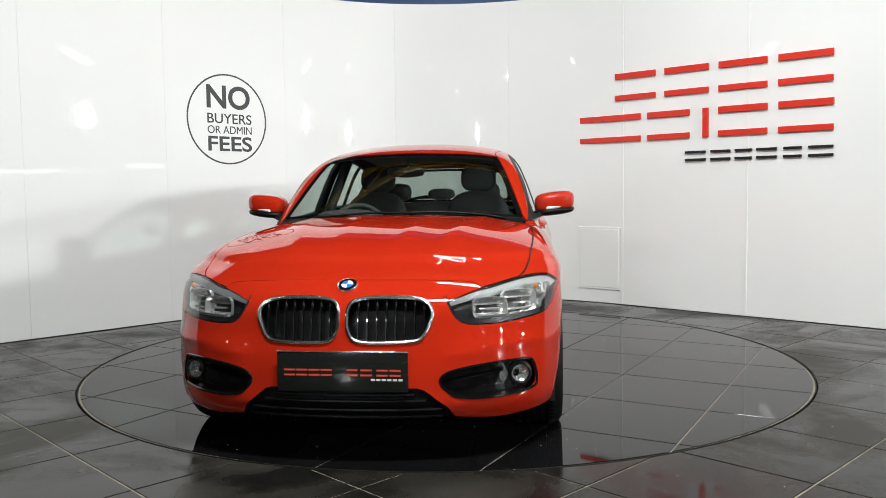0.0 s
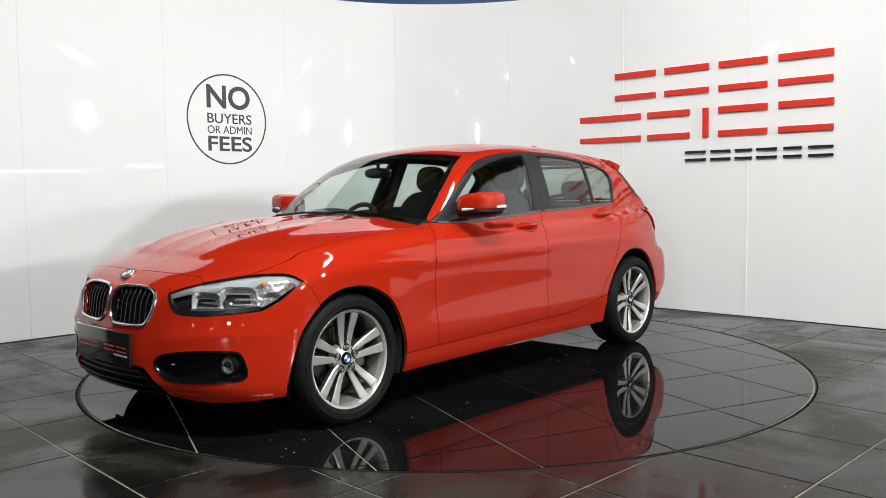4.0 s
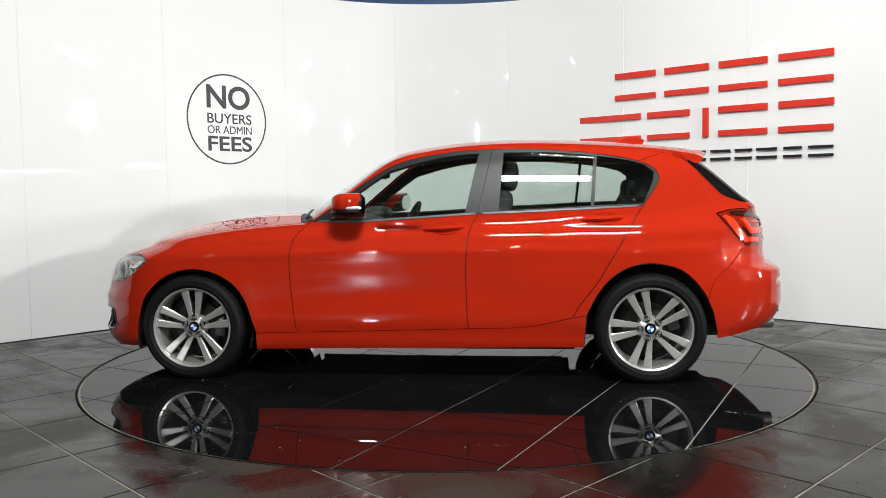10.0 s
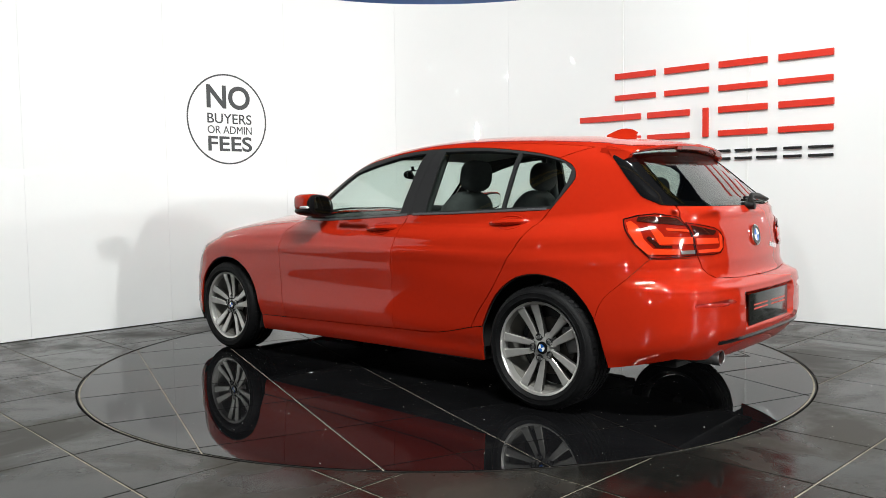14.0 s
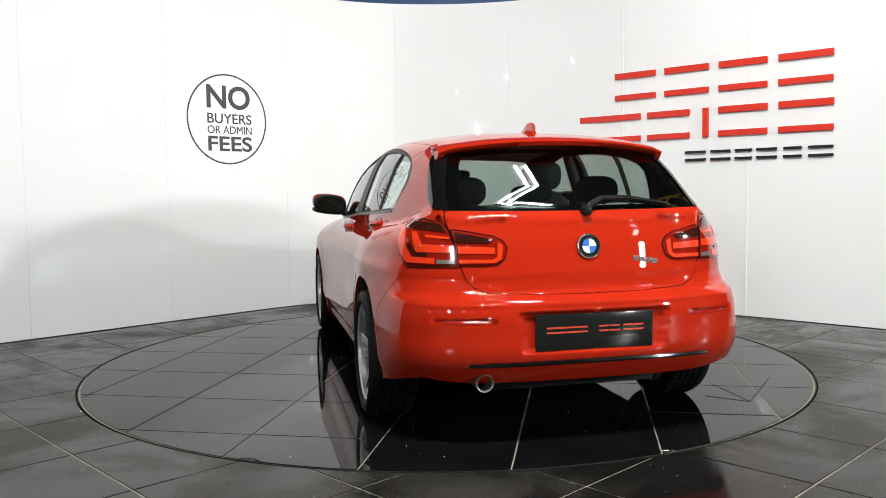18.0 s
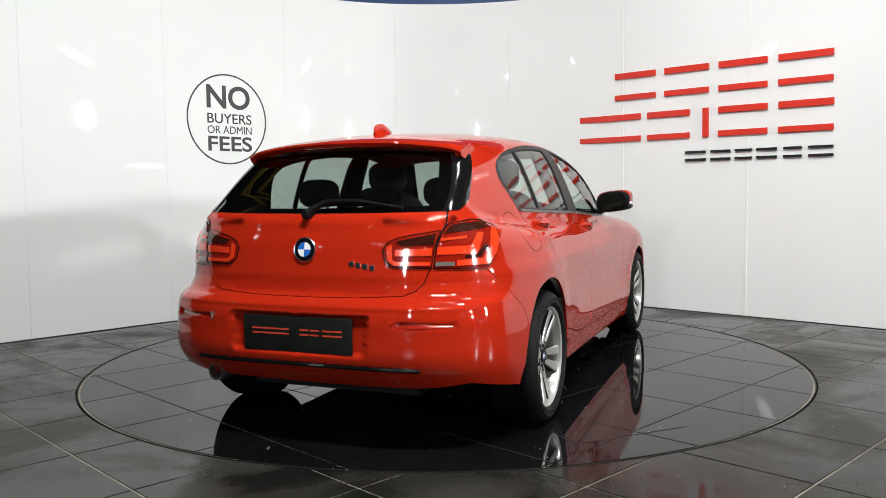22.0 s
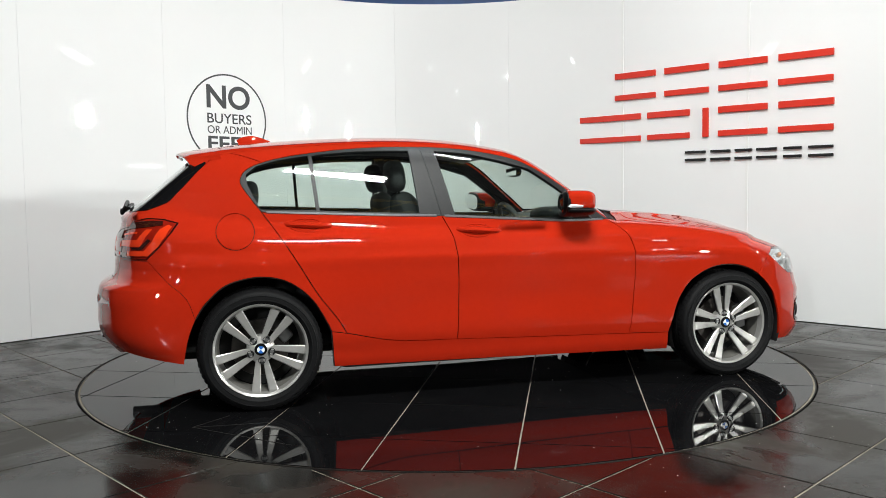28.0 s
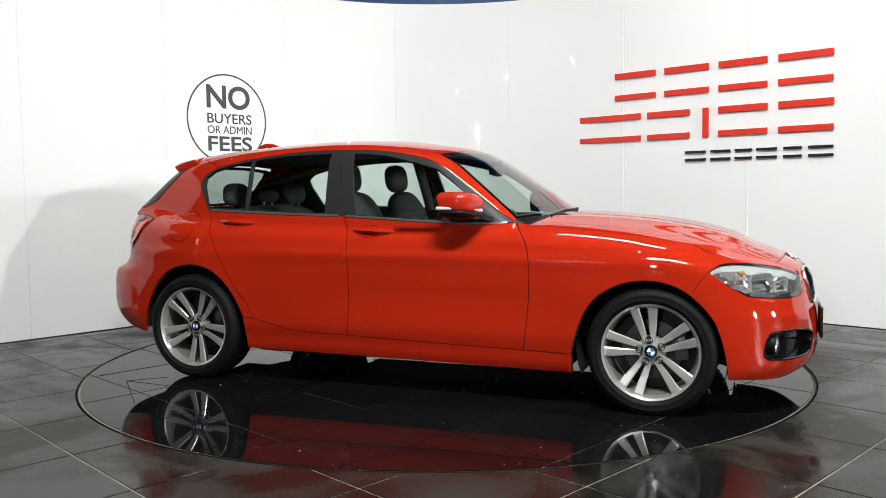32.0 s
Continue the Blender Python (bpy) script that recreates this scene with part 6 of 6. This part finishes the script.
hatch = tagged(part("wall_hatch", slab(ARC - 0.345, ARC + 0.105, 0.135, 0.745, 0.0, 0.010, 0.003), STRIP, None), "flush white access hatch low on the wall", "hatch")
part("hatch_cover", slab(ARC - 0.325, ARC + 0.085, 0.155, 0.725, 0.010, 0.014, 0.003), PANEL, hatch)


def on_wall(s, z, off=0.0):
    q, n = wall_at(s, off)
    m = Matrix.Identity(4)
    x = Vector((-n.y, n.x, 0))
    for r, v in enumerate((x, Vector((0, 0, 1)), Vector((*n, 0)))):
        m.col[r] = (*v, 0)
    m.col[3] = (q.x, q.y, z, 1)
    return m


def words(text, width, height, mat, parent, m, bold=0.0, name="word"):
    cu = bpy.data.curves.new("word", "FONT")
    cu.body, cu.align_x, cu.align_y, cu.extrude, cu.offset = text, "CENTER", "CENTER", 0.0015, bold
    ob = bpy.data.objects.new("word", cu)
    scene.collection.objects.link(ob)
    me = bpy.data.meshes.new_from_object(ob.evaluated_get(bpy.context.evaluated_depsgraph_get()))
    bpy.data.objects.remove(ob)
    co = np.array([tuple(v.co) for v in me.vertices])
    lo, hi = co.min(0), co.max(0)
    sx, sy = width / (hi[0] - lo[0]), height / (hi[1] - lo[1])
    for v in me.vertices:
        v.co = ((v.co.x - (lo[0] + hi[0]) / 2) * sx, (v.co.y - (lo[1] + hi[1]) / 2) * sy, v.co.z)
    me.transform(m)
    me.name = name
    return part(name, me, mat, parent)


badge = new("round_wall_sign")
badge.matrix_world = on_wall(-0.377, 1.788, 0.0)
tagged(badge, "round charcoal lettered notice with a thin ring on the white wall", "sign")
part("ring", lathe([(0.409, 0.0005), (0.409, 0.003), (0.395, 0.003), (0.395, 0.0005)], 96, True, "z"), SIGNGREY, badge)
for text, w, h, dx, z, bold in (("NO", 0.445, 0.212, 0.013, 0.200, 0.022), ("BUYERS", 0.455, 0.090, 0.020, 0.006, 0.006),
                                ("OR ADMIN", 0.455, 0.070, 0.020, -0.096, 0.0), ("FEES", 0.452, 0.136, 0.020, -0.222, 0.018)):
    words(text, w, h, SIGNGREY, badge, pose(dx, z, 0.002), bold)

sign = new("wall_sign")
sign.matrix_world = on_wall(ARC + 0.84, 1.30, 0.0)
tagged(sign, "large sign of raised red and black bars on the white wall", "sign")


def bar(s0, s1, z0, z1, mat, thick=0.022):
    part("bar", box(s1 - s0, z1 - z0, thick, ((s0 + s1) / 2 - 0.84, (z0 + z1) / 2 - 1.30, 0.004 + thick / 2), 0.002, 1), mat, sign)


for s0, s1 in ((0.05, 0.47), (0.56, 0.98), (1.07, 1.49), (1.58, 2.01)):
    bar(s0, s1, 2.140, 2.195, SIGNRED)
    bar(s0, s1, 1.942, 1.992, SIGNRED)
for s0, s1 in ((-0.34, 0.32), (0.39, 0.805), (1.07, 1.495), (1.585, 2.018)):
    bar(s0, s1, 1.755, 1.810, SIGNRED)
    bar(s0, s1, 1.555, 1.605, SIGNRED)
bar(0.928, 0.980, 1.555, 1.810, SIGNRED)
for s0, s1 in ((0.765, 0.957), (1.003, 1.181), (1.221, 1.368), (1.406, 1.576), (1.631, 1.776), (1.829, 2.019)):
    bar(s0, s1, 1.417, 1.438, SIGNBLACK)
    bar(s0, s1, 1.350, 1.371, SIGNBLACK)

# the hall round it, behind and above
HX0, HX1, HY0, HY1, HZ = -16.0, 34.0, -30.0, 7.0, 5.6
HX = (HX1 - HX0) / 2
HC = (HX0 + HX1) / 2
for nm, sx, sy, at in (("wall_west", 0.2, HY1 - HY0 + 0.4, (HX0 - 0.1, (HY0 + HY1) / 2)), ("wall_east", 0.2, HY1 - HY0 + 0.4, (HX1 + 0.1, (HY0 + HY1) / 2)),
                       ("wall_south", 2 * HX, 0.2, (HC, HY0 - 0.1)), ("wall_north", 2 * HX, 0.2, (HC, HY1 + 0.1))):
    tagged(part(nm, box(sx, sy, HZ, (at[0], at[1], HZ / 2)), BLUESTEEL if nm == "wall_north" else HALLWALL, None), "plain dark hall cladding", "wall", kind="structure")
tagged(part("ceiling", box(2 * HX, HY1 - HY0, 0.2, (HC, (HY0 + HY1) / 2, HZ + 0.1)), HALLWALL, None), "dark hall roof underside", "ceiling", kind="structure")


def roof_truss(y):
    t = new("roof_truss")
    t.location = (HC, y, 0)
    tagged(t, "yellow painted steel lattice roof truss", "truss", "roof trusses")
    part("top_chord", box(2 * HX, 0.08, 0.10, (0, 0, HZ - 0.06)), YELLOW, t)
    part("bottom_chord", box(2 * HX, 0.08, 0.10, (0, 0, HZ - 0.75)), YELLOW, t)
    for i in range(33):
        x0 = -HX + i * 1.5
        a, b = (x0, HZ - 0.70), (x0 + 0.75, HZ - 0.11)
        part("web", tube([(a[0], 0, a[1]), (b[0], 0, b[1])], 0.03, 6), YELLOW, t)
        part("web", tube([(b[0], 0, b[1]), (x0 + 1.5, 0, a[1])], 0.03, 6), YELLOW, t)
    return t


for y in (-21.0, -15.0, -10.5, -6.5, -2.5, 1.5):
    roof_truss(y)
for x in (-6.5, 6.5, 16.0):
    column = tagged(part("steel_column", box(0.22, 0.22, HZ - 0.8, (x, -10.5, (HZ - 0.8) / 2), 0.01), BLUESTEEL, None), "blue painted steel column on the hall floor", "column")


LAMPLIGHT = (0.972, 1.0, 0.968)


def batten(x, y, z, turn, length, power, tilt=0.0, wide=0.05, colour=LAMPLIGHT):
    """A twin-tube lamp: its body, its tubes and the light that they give."""
    b = new("strip_lamp")
    b.matrix_world = pose(x, y, z, tilt, 0, turn)
    tagged(b, "lit twin-tube white strip lamp hung from the hall roof", "strip lamp", "strip lamps")
    part("housing", box(length + 0.06, 0.26, 0.05, (0, 0, 0.05), 0.01), LAMPBODY, b)
    for dy in (-0.075, 0.075):
        part("tube", tube([(-length / 2, dy, 0), (length / 2, dy, 0)], 0.019, 10), TUBE, b)
    back = b.matrix_world.inverted()
    for ex in (-length / 2, length / 2):
        q = b.matrix_world @ Vector((ex * 0.8, 0, 0.06))
        part("hanger", tube([back @ q, back @ Vector((q.x, q.y, HZ + 0.01))], 0.006, 6), LAMPBODY, b)
    for dy in (-0.075, 0.075) if power else ():
        l = bpy.data.lights.new("tube_light", "AREA")
        l.shape, l.size, l.size_y, l.energy, l.color = "RECTANGLE", length, wide, power / 2, colour
        o = new("tube_light", l)
        o.matrix_world = pose(x, y, z, tilt, 0, turn) @ pose(0, dy, -0.024)

# added overhead lamp, out of view, to brighten the right wall
batten(0.9, -0.6, 4.9, -43, 1.8, 60, 0, colour=(0.93, 1.0, 1.0))
# added fill lamp above the view, to brighten the car's near side
batten(0.5, -4.3, 4.9, -7, 1.8, 350, 28)
# lamps further off in the hall, lit but too far away to light the stage
for lx, ly, lz, turn in ((7.4, -7.0, 4.3, -50), (10.0, -4.15, 4.35, -8), (9.4, -13.0, 4.5, -60), (-6.5, -11.0, 4.5, 90), (20.5, -20.0, 4.5, -40), (-10.5, -5.0, 4.5, 20),
                         (-2.0, -16.5, 4.5, 90), (12.5, -18.0, 4.5, -40), (-9.5, -18.0, 4.5, 60), (1.2, -10.6, 4.5, 90), (-12.0, -11.0, 4.5, 40),
                         (26.1, -12.2, 2.2, 66), (27.8, -8.7, 2.45, 71), (25.2, -13.8, 2.2, 63)):
    batten(lx, ly, lz, turn, 1.8, 0, 0)


def flood(x, y, z, power, colour):
    """A stage floodlight on a tripod, turned to the middle of the turntable."""
    b = new("flood_lamp")
    turn = math.degrees(math.atan2(-x, y)) + 180
    b.matrix_world = pose(x, y, 0, 0, 0, turn)
    tagged(b, "lit white floodlight on a tall black tripod", "floodlight", "floodlights")
    tip = math.degrees(math.atan2(z - 0.9, math.hypot(x, y)))
    part("pole", tube([(0, 0, 0.25), (0, 0, z - 0.24)], 0.016, 10), LAMPSTAND, b)
    for k in range(3):
        a = 2 * math.pi * k / 3 + 0.5
        part("leg", tube([(0.55 * math.cos(a), 0.55 * math.sin(a), 0.012), (0.02 * math.cos(a), 0.02 * math.sin(a), 0.75)], 0.011, 8), LAMPSTAND, b)
    part("yoke", tube([(-0.17, 0, z), (-0.17, 0, z - 0.24), (0.17, 0, z - 0.24), (0.17, 0, z)], 0.010, 8), LAMPSTAND, b)
    head = box(0.31, 0.10, 0.47, (0, 0, 0), 0.02)
    face = box(0.26, 0.008, 0.42, (0, 0.052, 0), 0.003, 1)
    for o in (head, face):
        bmesh.ops.transform(o, matrix=pose(0, 0, z, -tip, 0, 0), verts=o.verts[:])
    part("head", head, LAMPSTAND, b)
    part("diffuser", face, TUBE, b, "glowing white diffuser")
    l = bpy.data.lights.new("flood_light", "AREA")
    l.shape, l.size, l.size_y, l.energy, l.color = "RECTANGLE", 0.26, 0.42, power, colour
    new("flood_light", l).matrix_world = b.matrix_world @ pose(0, 0, z, -tip, 0, 0) @ pose(0, 0.06, 0, 90, 0, 0)


LAMPSTAND = material("black_stand", (0.012, 0.012, 0.013), 0.4)
flood(8.17, -7.70, 2.74, 385, LAMPLIGHT)
flood(-3.24, -10.44, 2.72, 120, (0.95, 0.99, 1.0))
flood(10.09, -4.09, 3.01, 250, LAMPLIGHT)

lay_tiles(table, 68.0, -0.017, -0.008, 0.607, 0.0065, TABLETILE, 0.0, 0, RING - 0.018, True)
lay_tiles(floor, 44.4, -0.13, -2.69, 0.6, 0.0085, TILE, 0.0, RING + 0.007, 5.4, False)


# a lifting plate cut askew into the turntable's tiles
for k, (a, b, wide) in enumerate((((-0.868, -1.537), (-0.963, -1.750), 0.004), ((-0.963, -1.750), (-0.400, -1.965), 0.004), ((-0.590, -1.620), (-0.963, -1.750), 0.003),
                                  ((-1.226, -1.200), (-1.226, -1.810), 0.009))):
    p, q = rotated(*a, 68.0), rotated(*b, 68.0)
    cutline = box((q - p).length, wide, 0.0012, (0, 0, 0))
    bmesh.ops.transform(cutline, matrix=pose((p.x + q.x) / 2, (p.y + q.y) / 2, 0.0007, 0, 0, math.degrees(math.atan2(q.y - p.y, q.x - p.x))), verts=cutline.verts[:])
    part("saw_cut", cutline, EDGE, table, "dark saw cut in the tiles")

FLECK = material("pale_grit", (0.75, 0.74, 0.70), 0.5)


def grit(name, count, place, seed):
    rnd = random.Random(seed)
    bm = bmesh.new()
    for _ in range(count):
        x, y = place(rnd)
        r = 0.0013 + 0.0030 * rnd.random() ** 4
        n = rnd.randint(4, 6)
        a0 = rnd.random() * 6
        lo = [bm.verts.new((x + r * rnd.uniform(0.6, 1) * math.cos(a0 + 6.283 * k / n), y + r * rnd.uniform(0.6, 1) * math.sin(a0 + 6.283 * k / n), 0.0003)) for k in range(n)]
        tip = bm.verts.new((x, y, 0.0003 + r * 0.6))
        for k in range(n):
            bm.faces.new((lo[k], lo[(k + 1) % n], tip))
    return bm


def on_table(rnd):
    r, a = 2.2 * math.sqrt(rnd.random()), rnd.random() * 6.283
    return r * math.cos(a), r * math.sin(a)


def round_table(rnd):
    while True:
        x, y = rnd.uniform(-1.8, 3.2), rnd.uniform(-2.9, 1.0)
        if math.hypot(x, y) > 2.3 and y < 4.0 - abs(x) and (x > -0.5 or rnd.random() < 0.3):
            return x, y


tagged(part("grit", grit("grit", 420, on_table, 3), FLECK, table), kind="stuff")
tagged(part("grit", grit("grit", 260, round_table, 5), FLECK, None), "scattered pale specks of grit on the dark floor", "grit", kind="stuff")


def motions():
    rows, turns = [], []
    for i in range(65):
        t = i * 0.5
        rows.append((t, pose(0, 0, 0, 0, 0, -96.559 - 8.8961 * t) @ pose(0.1117, -0.1620, 0)))
        turns.append((t, pose(0, 0, 0, 0, 0, -8.8961 * (t - 19.4))))
    walk(car, rows)
    walk(table, turns)


motions()
